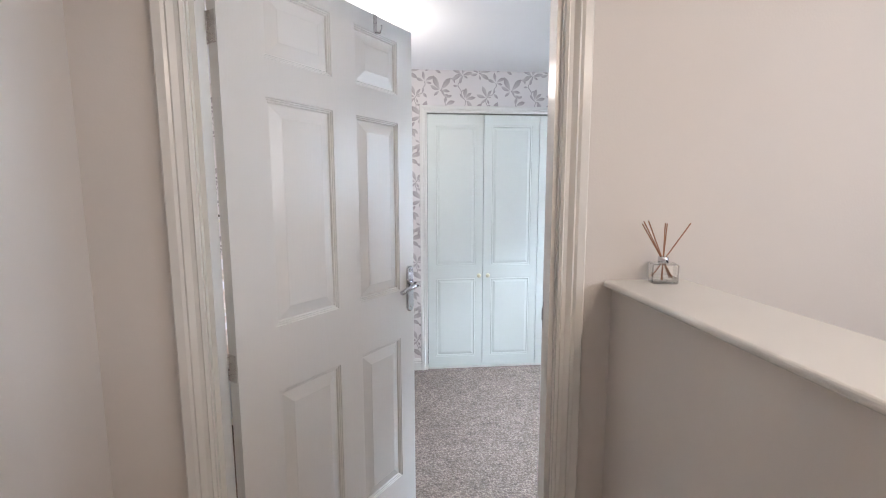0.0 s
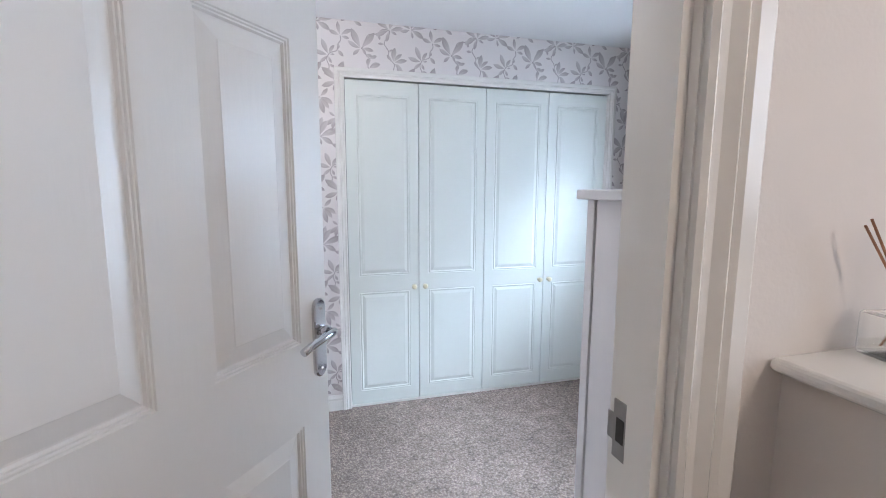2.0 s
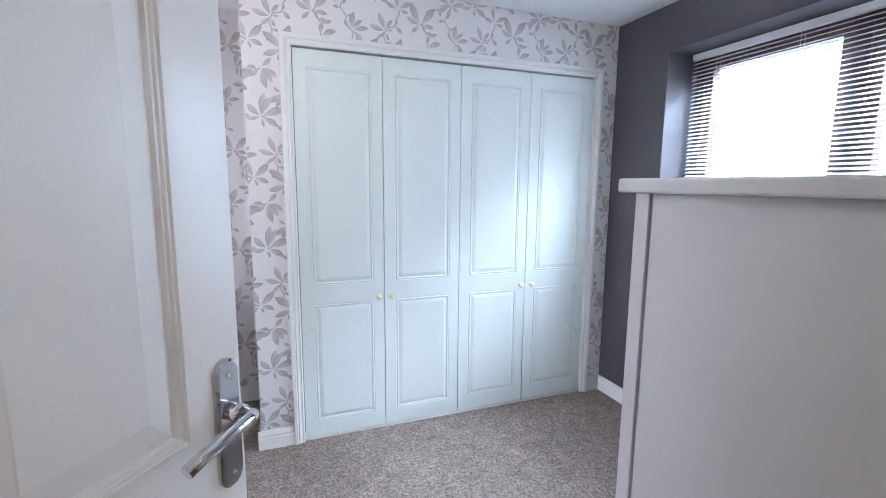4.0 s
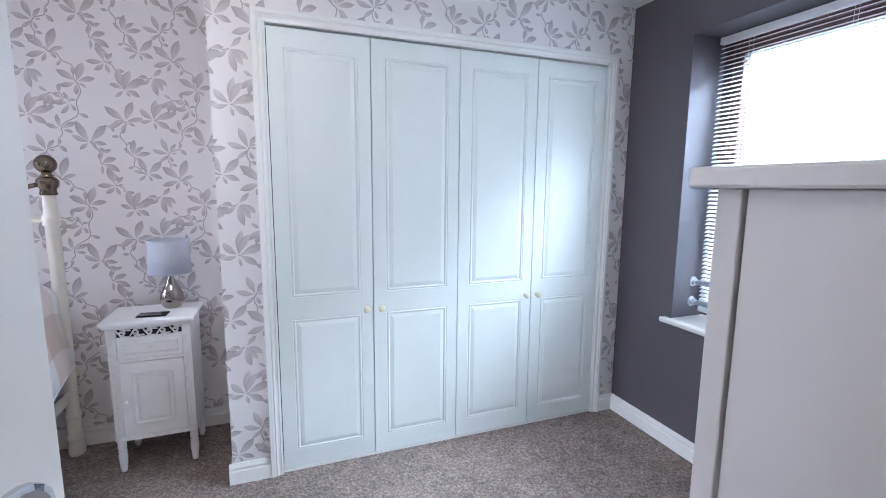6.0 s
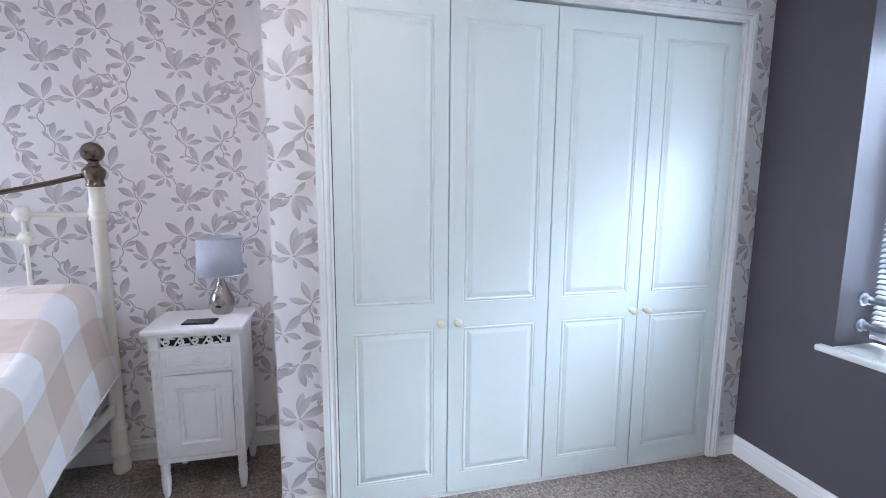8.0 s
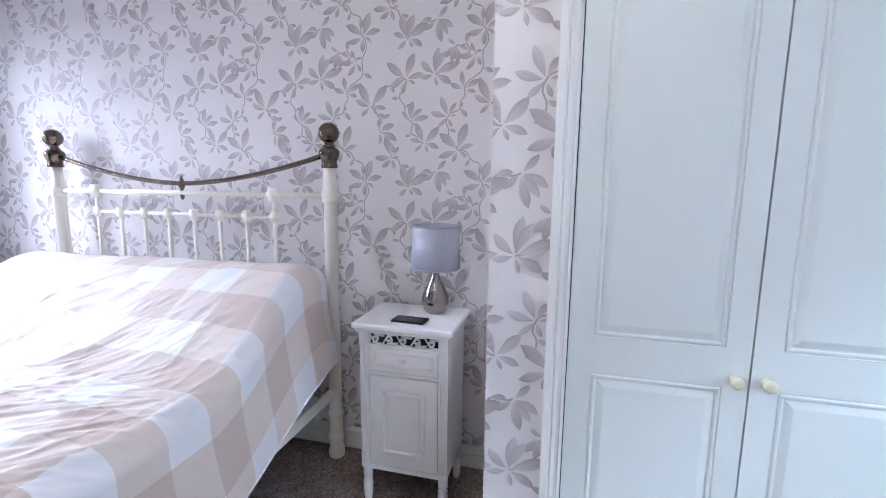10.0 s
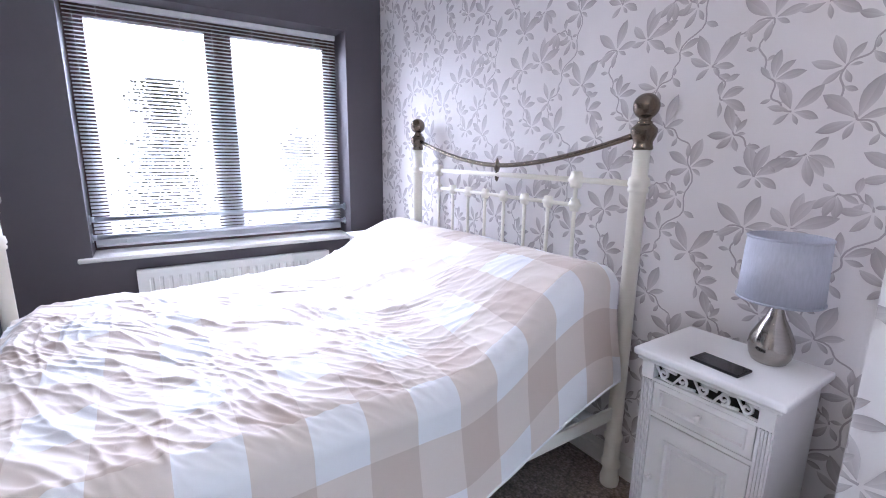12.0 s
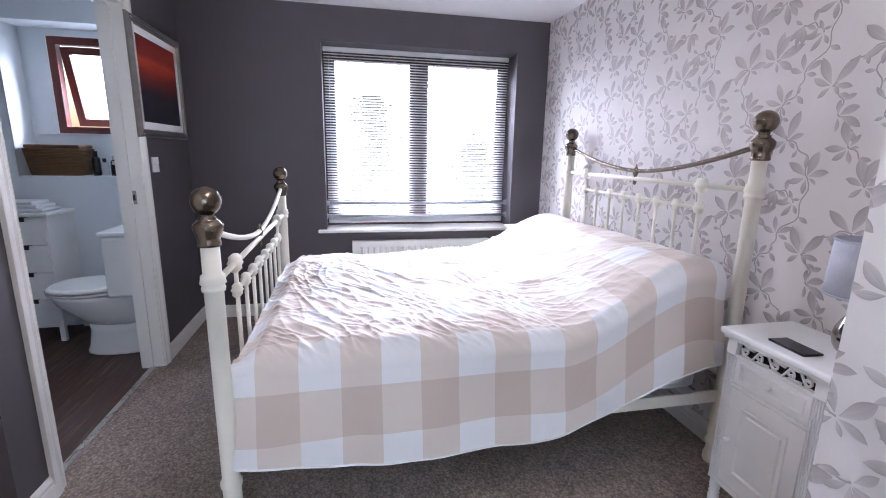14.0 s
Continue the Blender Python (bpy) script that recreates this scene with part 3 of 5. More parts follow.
def radiator(m, length, h, label):
    """A panel radiator along +x with its back to the wall at y = 0, facing -y; its base at z = 0."""
    th = thing("radiator", m, label, "radiator", "panel radiators")
    bm = bmesh.new()
    n = int(length / 0.0475)
    front, secs = -0.085, []
    for k in range(n + 1):
        x = 0.02 + (length - 0.04) * k / n
        secs += [(x - 0.012, front), (x - 0.006, front + 0.006), (x + 0.006, front + 0.006), (x + 0.012, front)] if 0 < k < n else [(x, front)]
    cols = [[bm.verts.new((x, yy if 0.045 < z < h - 0.045 else front, z)) for z in (0.03, 0.044, 0.06, h - 0.06, h - 0.044, h - 0.03)] for x, yy in secs]
    for a, b in zip(cols, cols[1:]):
        for k in range(5):
            bm.faces.new((a[k], a[k + 1], b[k + 1], b[k]))
    part("front_panel", bm, M_RAD, th)
    part("rim", boxes((0, front - 0.001, 0, length, front + 0.012, 0.03), (0, front - 0.001, h - 0.03, length, front + 0.012, h), (0, front - 0.001, 0.03, 0.02, front + 0.012, h - 0.03), (length - 0.02, front - 0.001, 0.03, length, front + 0.012, h - 0.03)), M_RAD, th)
    part("back_panel", soft_box(0.01, -0.045, 0.01, length - 0.01, -0.03, h - 0.01, 0.004), M_RAD, th)
    part("top_grille", boxes((0.0, front + 0.012, h - 0.006, length, -0.03, h - 0.002)), M_RAD, th)
    part("side_cover", soft_box(0, front + 0.012, 0.02, 0.008, -0.03, h - 0.006, 0.002), M_RAD, th)
    part("side_cover", soft_box(length - 0.008, front + 0.012, 0.02, length, -0.03, h - 0.006, 0.002), M_RAD, th)
    part("bracket", boxes((0.12, -0.03, 0.05, 0.16, 0, h - 0.05)), M_RAD, th)
    part("bracket", boxes((length - 0.16, -0.03, 0.05, length - 0.12, 0, h - 0.05)), M_RAD, th)
    for x, d in ((0, -1), (length, 1)):
        v = part("valve", tube(((x, -0.055, 0.03), (x + d * 0.035, -0.055, 0.03)), 0.010, 12), M_CHROME, th, "chrome radiator valve")
        part("pipe", tube(((x + d * 0.035, -0.055, 0.035), (x + d * 0.035, -0.055, -m.translation.z)), 0.0075, 10), M_CHROME, v)
        part("valve_cap", lathe([(0.013, 0), (0.015, 0.012), (0.013, 0.040), (0.011, 0.046)], 14, (x + d * 0.035, -0.055, 0.04)), M_NS, v)
    return th


radiator(pose(WEST, 2.68, 0.16, 0, 0, 90), 1.11, 0.43, "white panel radiator under the window beside the bed")
radiator(pose(EAST, 2.905, 0.16, 0, 0, -90), 1.10, 0.42, "white panel radiator under the window, valve at its end")

# ---- landing door ----
PANELS6 = [(a, z0, b, z1) for z0, z1 in ((0.255, 0.830), (1.020, 1.645), (1.744, 1.928)) for a, b in ((0.124, 0.364), (0.465, 0.686))]
MOULD6 = ((0, 0), (0.002, -0.003), (0.005, -0.003), (0.007, -0.006), (0.010, -0.006), (0.013, -0.011), (0.016, -0.011), (0.048, -0.0015), (0.050, -0.0005))
DOOR_ANGLE = 52.05
door = tagged(new("door_1"), "white gloss six-panel door standing half open into the bedroom", "door", "", "structure")
door.matrix_world = pose(DOOR0 + 0.003, SOUTH + 0.004, 0.008, 0, 0, DOOR_ANGLE) @ pose(0, -0.036, 0)
part("leaf", leaf(0.7735, 1.985, 0.036, PANELS6, True, MOULD6), M_GRAIN, door)


def lever(side):
    """A chrome long-plate lever handle at (0.702, 1.02) of the leaf; side: -1 front, +1 back."""
    y = 0 if side < 0 else 0.036
    bm = bmesh.new()
    n, r, x, za, zb = 8, 0.020, 0.744, 0.925, 1.108
    ring = [(x + r * math.cos(a), zb - r + r * math.sin(a)) for a in [math.pi * k / n for k in range(n + 1)]] + [(x + r * math.cos(a), za + r + r * math.sin(a)) for a in [math.pi * (1 + k / n) for k in range(n + 1)]]
    back = [bm.verts.new((u, y, v)) for u, v in ring]
    mid = [bm.verts.new((u, y + side * 0.006, v)) for u, v in ring]
    top = [bm.verts.new((x + (u - x) * 0.82, y + side * 0.009, (za + zb) / 2 + (v - (za + zb) / 2) * 0.96)) for u, v in ring]
    for a, b in ((back, mid), (mid, top)):
        for k in range(len(ring)):
            bm.faces.new((a[k], a[(k + 1) % len(ring)], b[(k + 1) % len(ring)], b[k]))
    bm.faces.new(top)
    plate = part("handle_plate", bm, M_CHROME, door, "chrome handle plate")
    part("handle_boss", tube(((x, y + side * 0.008, 1.035), (x, y + side * 0.030, 1.035)), 0.012, 16), M_CHROME, plate)
    pts = [(x, y + side * 0.030, 1.035), (x, y + side * 0.045, 1.036), (x - 0.012, y + side * 0.050, 1.037), (x - 0.05, y + side * 0.052, 1.036), (x - 0.085, y + side * 0.050, 1.030), (x - 0.108, y + side * 0.047, 1.022)]
    part("lever", tube(pts, 0.0085, 12), M_CHROME, plate)
    part("screw", tube(((x, y + side * 0.009, 1.085), (x, y + side * 0.0105, 1.085)), 0.004, 10), M_STEEL, plate)
    part("screw", tube(((x, y + side * 0.009, 0.945), (x, y + side * 0.0105, 0.945)), 0.004, 10), M_STEEL, plate)


lever(-1)
lever(1)
for z in (0.22, 0.90, 1.75):
    part("hinge", tube(((-0.004, 0.041, z), (-0.004, 0.041, z + 0.075)), 0.005, 10), M_STEEL, door, "steel butt hinge")
    part("hinge_leaf", boxes((-0.0015, 0.006, z, 0.0, 0.036, z + 0.075)), M_STEEL, door)
part("latch_plate", boxes((0.7735, 0.007, 0.95, 0.7745, 0.029, 1.10)), M_CHROME, door)
hook = thing("over_door_hook", door.matrix_world @ pose(0.57, 0.0, 1.985), "thin steel hook hung over the top of the door", "hook")
part("strap", boxes((-0.008, -0.0015, -0.06, 0.008, 0.0, 0.0015), (-0.008, -0.0015, 0.0, 0.008, 0.0375, 0.0015), (-0.008, 0.036, -0.02, 0.008, 0.0375, 0.0)), M_STEEL, hook)
part("prong", tube(((0, -0.002, -0.055), (0, -0.02, -0.062), (0, -0.028, -0.050), (0, -0.028, -0.038)), 0.003, 8), M_STEEL, hook)
strike = thing("strike_plate", pose(DOOR1, SOUTH - 0.02, 1.03), "dull steel strike plate let into the door lining", "strike plate", "strike plates")
part("plate", boxes((-0.002, -0.014, 0, 0, 0.012, 0.075)), M_STRIKE, strike)
# dark patch laid on the plate, painting the shade of its opening
part("keeper_hole_shade", boxes((-0.0026, -0.008, 0.022, -0.0018, 0.006, 0.053)), M_GAP_SHADE, strike)
part("lip", boxes((-0.0015, 0.012, 0.02, 0.004, 0.0235, 0.055)), M_STRIKE, strike)
copy_thing(strike, pose(BATH0, ENS - 0.05, 0.97, 0, 0, 180))

# ---- fitted wardrobe ----
W0, W1, WH = 0.717, 2.440, 1.978
surround("wardrobe_architrave", W0 - 0.004, W1 + 0.004, WH + 0.004, NORTH, -1, 0.052, 0.020, "white moulded architrave round the fitted wardrobe")
setting("wardrobe_lining", boxes((0.70, NORTH - 0.002, 0, W0 - 0.001, 3.72, 2.0), (W1 + 0.001, NORTH - 0.002, 0, 2.455, 3.72, 2.0), (W0 - 0.004, NORTH - 0.002, WH + 0.004, W1 + 0.004, 3.72, 2.0), (W0 - 0.004, NORTH + 0.004, 0, W1 + 0.004, 3.72, 0.012)), M_GLOSS, "white wardrobe frame", "frame")
# unseen dark sheet added behind the doors so their gaps look shaded
setting("wardrobe_shade_sheet", boxes((0.70, 3.74, 0.012, 2.455, 3.76, 2.0)), M_GAP_SHADE, "dark sheet that paints the shade inside the fitted wardrobe", "wardrobe")
LEAFW = (W1 - W0) / 4
WPANELS = [(0.06, 0.085, LEAFW - 0.06, 0.715), (0.06, 0.815, LEAFW - 0.06, 1.88)]
WMOULD = ((0, 0), (0.002, -0.0018), (0.0035, -0.0018), (0.006, 0.0018), (0.009, 0.0024), (0.012, 0.0014), (0.014, -0.0012), (0.017, -0.0016), (0.034, 0.0034), (0.036, 0.0037))
for k in range(4):
    at = pose(W0 + k * LEAFW + 0.0022, NORTH + 0.003, 0.016)
    wd = thing("wardrobe_door", at, "pale cream two-panel fitted wardrobe door, closed", "wardrobe door", "fitted wardrobe doors")
    part("leaf", leaf(LEAFW - 0.0044, 1.958, 0.018, WPANELS, False, WMOULD), M_FOIL, wd)
    kx = LEAFW - 0.036 if k % 2 == 0 else 0.033
    kb = lathe([(0.011, 0), (0.012, 0.003), (0.006, 0.007), (0.006, 0.013), (0.013, 0.019), (0.0165, 0.025), (0.0155, 0.031), (0.009, 0.035)], 18)
    bmesh.ops.transform(kb, matrix=pose(kx, 0, 0.738, 90), verts=kb.verts)
    part("knob", kb, M_KNOB, wd, "round ivory knob")


# ---- bed ----
BX0, BX1, BYH, BYF = -1.723, -0.240, 4.165, 2.255
FOOT1 = -0.205
bed = thing("bed", pose(0, 0, 0), "cream metal bedstead with brass ball finials against the papered wall", "bed")


def post(x, y, ball, cream, collar, foot=True):
    k = 0.042
    bm = lathe([(0.030, 0), (0.034, 0.006), (0.036, 0.03), (0.030, 0.05), (0.027, 0.075), (0.036, 0.085), (0.036, 0.10), (0.029, 0.112), (0.029, 0.19), (0.034, 0.20), (0.034, 0.215), (0.0275, 0.225), (0.0275, collar - 0.028), (0.033, collar - 0.024), (0.0345, collar - 0.014), (0.030, collar - 0.008), (0.037, collar), (0.0345, collar + 0.014), (0.033, collar + 0.024), (0.0265, collar + 0.028), (0.026, cream)], 24, (x, y, 0))
    p = part("post", bm, M_CREAM, bed)
    z, d = cream, ball - cream
    prof = [(0.030, 0), (0.0335, 0.004), (0.0335, 0.010), (0.031, 0.016), (0.031, 0.20 * d), (0.038, 0.30 * d), (0.0425, 0.42 * d), (0.041, 0.50 * d), (0.030, 0.58 * d), (0.023, 0.62 * d), (0.026, 0.645 * d), (0.018, 0.67 * d)]
    for a in range(0, 13):
        t = radians(-62 + a * 152 / 12)
        prof.append((k * math.cos(t) if a < 12 else 0.0, d + k * math.sin(t)))
    part("finial", lathe(prof, 28, (x, y, z)), M_BRASS, p, "antique brass ball finial")


def casting(x, y, z, r=0.020, parent=None):
    bm = bmesh.new()
    bmesh.ops.create_uvsphere(bm, u_segments=14, v_segments=10, radius=r)
    for v in bm.verts:
        a = math.atan2(v.co.z, v.co.x)
        v.co *= 1 + 0.13 * math.cos(6 * a)
        v.co.y *= 0.72
        v.co += Vector((x, y, z))
    for f in bm.faces:
        f.smooth = True
    return part("casting", bm, M_CREAM, parent or bed)


def arc(x0, x1, y, z_end, z_mid, n=24):
    return [(x0 + (x1 - x0) * k / n, y, z_mid + (z_end - z_mid) * abs(2 * k / n - 1) ** 1.75) for k in range(n + 1)]


def bed_end(y, BX1, rail, low, base, arc_end, arc_mid, arc_mat, arc_label):
    part("top_rail", tube(((BX0, y, rail), (BX1, y, rail)), 0.011, 12), M_CREAM, bed)
    w = BX1 - BX0
    xs = [BX0 + w * (0.16 + 0.66 / 7 * k) for k in range(8)]
    part("lower_rail", tube(((xs[0], y, low), (xs[-1], y, low)), 0.0085, 12), M_CREAM, bed)
    for k, x in enumerate(xs):
        part("spindle", tube(((x, y, base), (x, y, rail if k in (0, 7) else low)), 0.008, 10), M_CREAM, bed)
        casting(x, y, low, 0.027)
        if k in (0, 7):
            casting(x, y, rail, 0.034)
    part("base_rail", tube(((BX0, y, base), (BX1, y, base)), 0.014, 12), M_CREAM, bed)
    a = part("curved_rail", tube(arc(BX0 + 0.03, BX1 - 0.03, y, arc_end, arc_mid), 0.0105, 12), arc_mat, bed, arc_label)
    part("drop_ornament", lathe([(0.002, -0.075), (0.007, -0.068), (0.010, -0.055), (0.006, -0.042), (0.009, -0.036), (0.007, -0.028), (0.013, -0.016), (0.014, 0.0), (0.010, 0.014), (0.004, 0.030), (0.002, 0.036)], 14, ((BX0 + BX1) / 2, y, arc_mid)), M_BRASS, a, "brass drop ornament")


for x in (BX0, BX1):
    post(x, BYH, 1.415, 1.275, 1.160)
    post(FOOT1 if x == BX1 else x, BYF, 1.135, 1.003, 0.892)
bed_end(BYH, BX1, 1.163, 1.065, 0.40, 1.325, 1.205, M_BRASS, "dark brass curved rail")
bed_end(BYF, FOOT1, 0.885, 0.785, 0.36, 1.045, 0.915, M_CREAM, "cream curved rail")
for x in (BX0, BX1):
    part("side_rail", boxes((x - 0.005, BYF + 0.02, 0.285, x + 0.005, BYH - 0.02, 0.335), (min(x, x + (0.03 if x == BX0 else -0.03)), BYF + 0.02, 0.285, max(x, x + (0.03 if x == BX0 else -0.03)), BYH - 0.02, 0.291)), M_CREAM, bed)
for k in range(9):
    yy = BYF + 0.15 + k * 0.2
    part("slat", boxes((BX0 + 0.012, yy, 0.292, BX1 - 0.012, yy + 0.07, 0.31)), M_NS, bed)
mattress = thing("mattress", pose(0, 0, 0.312), "white mattress on the bed frame, hidden under the duvet", "mattress")
part("body", soft_box(BX0 + 0.06, BYF + 0.05, 0, BX1 - 0.06, BYH - 0.07, 0.235, 0.035, 3), M_TOWEL, mattress)


def gingham():
    m = bpy.data.materials.new("beige_check_cotton")
    m.use_nodes = True
    nt = m.node_tree
    b = nt.nodes["Principled BSDF"]
    b.inputs["Roughness"].default_value = 0.58
    b.inputs["Specular IOR Level"].default_value = 0.5
    b.inputs["Sheen Weight"].default_value, b.inputs["Sheen Roughness"].default_value = 0.35, 0.35
    uv = nt.nodes.new("ShaderNodeUVMap")
    uv.uv_map = "cloth"
    sep = nt.nodes.new("ShaderNodeSeparateXYZ")
    nt.links.new(uv.outputs[0], sep.inputs[0])

    def op(kind, a, bb):
        n = nt.nodes.new("ShaderNodeMath")
        n.operation = kind
        for i, v in enumerate((a, bb)):
            if isinstance(v, (int, float)):
                n.inputs[i].default_value = v
            elif v is not None:
                nt.links.new(v, n.inputs[i])
        return n.outputs[0]

    def band(c):
        return op("GREATER_THAN", op("FRACT", op("DIVIDE", c, 2.0), None), 0.5)

    s = op("ADD", band(sep.outputs[0]), band(sep.outputs[1]))
    ramp = nt.nodes.new("ShaderNodeValToRGB")
    ramp.color_ramp.interpolation = "CONSTANT"
    e = ramp.color_ramp.elements
    e[0].position, e[0].color = 0.0, (0.80, 0.79, 0.80, 1)
    e[1].position, e[1].color = 0.25, (0.685, 0.598, 0.536, 1)
    e2 = e.new(0.75)
    e2.color = (0.575, 0.472, 0.406, 1)
    nt.links.new(op("MULTIPLY", s, 0.5), ramp.inputs[0])
    wv = nt.nodes.new("ShaderNodeTexNoise")
    wv.inputs["Scale"].default_value = 75
    nt.links.new(uv.outputs[0], wv.inputs["Vector"])
    mr = nt.nodes.new("ShaderNodeMapRange")
    mr.inputs[3].default_value, mr.inputs[4].default_value = 0.90, 1.08
    nt.links.new(wv.outputs[0], mr.inputs[0])
    sc = nt.nodes.new("ShaderNodeVectorMath")
    sc.operation = "SCALE"
    nt.links.new(ramp.outputs[0], sc.inputs[0])
    nt.links.new(mr.outputs[0], sc.inputs["Scale"])
    nt.links.new(sc.outputs[0], b.inputs["Base Color"])
    bp = nt.nodes.new("ShaderNodeBump")
    bp.inputs["Strength"].default_value, bp.inputs["Distance"].default_value = 0.25, 0.0015
    nt.links.new(wv.outputs[0], bp.inputs["Height"])
    nt.links.new(bp.outputs[0], b.inputs["Normal"])
    return m


CHECK_ACROSS, CHECK_ALONG = 0.165, 0.1355
M_CHECK = gingham()


def smooth(a, b, t):
    t = max(0.0, min(1.0, (t - a) / (b - a)))
    return t * t * (3 - 2 * t)


def duvet_top(x, y):
    """Height of the cover over the mattress and pillows."""
    z = 0.635 + 0.012 * math.sin(3.1 * x + 1.3) * math.sin(2.3 * y)
    z += 0.250 * smooth(3.42, 3.99, y) * (1 - 0.08 * smooth(4.0, 4.1, y))
    return z


def creases(x, y):
    """Long thin ridges of rumpled cotton, in two directions that come and go."""
    h = 0.0
    for turn, fp, fq, amp, seed in ((0.70, 0.8, 7.0, 0.010, 0.3), (0.45, 1.1, 13.0, 0.009, 4.7), (0.95, 1.4, 18.0, 0.007, 9.1), (0.20, 1.3, 16.0, 0.005, 13.7), (0.6, 2.2, 32.0, 0.0042, 21.2), (0.80, 1.7, 25.0, 0.0055, 33.4), (1.35, 1.8, 22.0, 0.0035, 27.5)):
        c, d = math.cos(turn), math.sin(turn)
        p, q = x * c + y * d, -x * d + y * c
        n = noise.noise(Vector((p * fp, q * fq, seed)))
        gate = max(0.0, min(1.0, 0.55 + 1.3 * noise.noise(Vector((x * 1.7, y * 1.7, seed + 2)))))
        h += amp * gate * max(0.0, 1 - 2.5 * abs(n)) ** 2.0
    return h


def duvet_mesh():
    bm = bmesh.new()
    uv = bm.loops.layers.uv.new("cloth")
    xa, xb, ya, yb, drop = BX0 - 0.01, BX1 + 0.015, BYF + 0.02, BYH - 0.075, 0.42
    R = 0.07
    nu, nv = 520, 430
    umin, umax = -drop - (xb - xa) / 2, drop + (xb - xa) / 2
    grid, along = [], []
    for j in range(nv + 1):
        step = (yb - ya) / nv
        rise = duvet_top(-0.5, ya + step * j) - duvet_top(-0.5, ya + step * (j - 1))
        along.append(along[-1] + math.hypot(step, rise) if j else ya)
    for j in range(nv + 1):
        v = j / nv
        row = []
        y = ya + (yb - ya) * v
        for i in range(nu + 1):
            u = umin + (umax - umin) * i / nu
            half = (xb - xa) / 2
            cx = (xa + xb) / 2
            over = abs(u) - (half - R)
            sgn = 1 if u > 0 else -1
            z0 = duvet_top(max(xa + 0.05, min(xb - 0.05, cx + u)), y)
            if over <= 0:
                x, z, side = cx + u, z0, 0.0
            elif over < R * math.pi / 2:
                a = over / R
                x, z, side = cx + sgn * (half - R + R * math.sin(a)), z0 - R * (1 - math.cos(a)), a / (math.pi / 2)
            else:
                dz = over - R * math.pi / 2
                x, z, side = cx + sgn * (half + 0.05 * smooth(0, 0.4, dz)), z0 - R - dz, 1.0
            # hem rises towards the pillows
            hem = 0.235 + 0.03 * smooth(2.7, 2.3, y) + 0.25 * smooth(3.2, 4.1, y) ** 1.3
            if side == 1.0:
                dz = over - R * math.pi / 2
                full = drop + R - R * math.pi / 2
                z = (z0 - R) + (hem - (z0 - R)) * dz / full
            # creases
            p = Vector((u * 1.0, y, 0))
            w = Vector((p.x + 0.10 * noise.noise(p * 3), p.y + 0.10 * noise.noise(p * 3 + Vector((7, 3, 1))), 0))
            mid = (1 - side) * (0.35 + 0.65 * smooth(4.0, 3.5, y))
            z += 1.05 * mid * creases(w.x, w.y)
            z += 0.03 * noise.noise(Vector((u * 1.6, y * 1.9, 2.0))) * (1 - side)
            fold = noise.noise(Vector((0.4 * z, y * 3.4, 5.5 + sgn))) + 0.5 * noise.noise(Vector((0.8 * z, y * 7.5, 1.5 + sgn)))
            x += sgn * side * smooth(0, 0.3, over - 0.08) * 0.022 * fold
            # foot end: tucked in behind the foot rail
            e = smooth(0.10, 0.0, y - ya)
            z -= 0.06 * e * (1 - side)
            # length along the cloth, in checks
            run = u if side < 1.0 else sgn * (half - R + R * math.pi / 2 + (z0 - R - z))
            row.append((bm.verts.new((x, y, z)), (run / CHECK_ACROSS, along[j] / CHECK_ALONG)))
        grid.append(row)
    # foot drop, inside the foot rail
    foot = []
    for k in range(1, 9):
        row = []
        for i in range(nu + 1):
            vert, (u, y) = grid[0][i]
            z = vert.co.z - 0.03 * k
            row.append((bm.verts.new((vert.co.x, ya - 0.012 * min(k, 2) * 0.5, max(z, 0.30 if abs(u) < 4.0 else vert.co.z - 0.002 * k))), (u, y - 0.22 * k)))
        foot.append(row)
    rows = foot[::-1] + grid
    hems = [[r[i][0].co.copy() for r in grid] for i in (0, nu)]
    for a, b in zip(rows, rows[1:]):
        for i in range(nu):
            q = (a[i], a[i + 1], b[i + 1], b[i])
            f = bm.faces.new([t[0] for t in q])
            f.smooth = True
            for lp, t in zip(f.loops, q):
                lp[uv].uv = (t[1][0] + 40 + 1 - 0.854 / CHECK_ACROSS, t[1][1] + 40 + 1 - 2.345 / CHECK_ALONG)
    return bm, hems


duvet = thing("duvet", pose(0, 0, 0), "rumpled beige and white check cotton duvet spread over the bed", "duvet")
cover_mesh, hem_lines = duvet_mesh()
cover = part("cover", cover_mesh, M_CHECK, duvet)
for line in hem_lines:
    part("hem", tube(line[::3], 0.004, 6), M_TOWEL, cover, "white stitched hem")


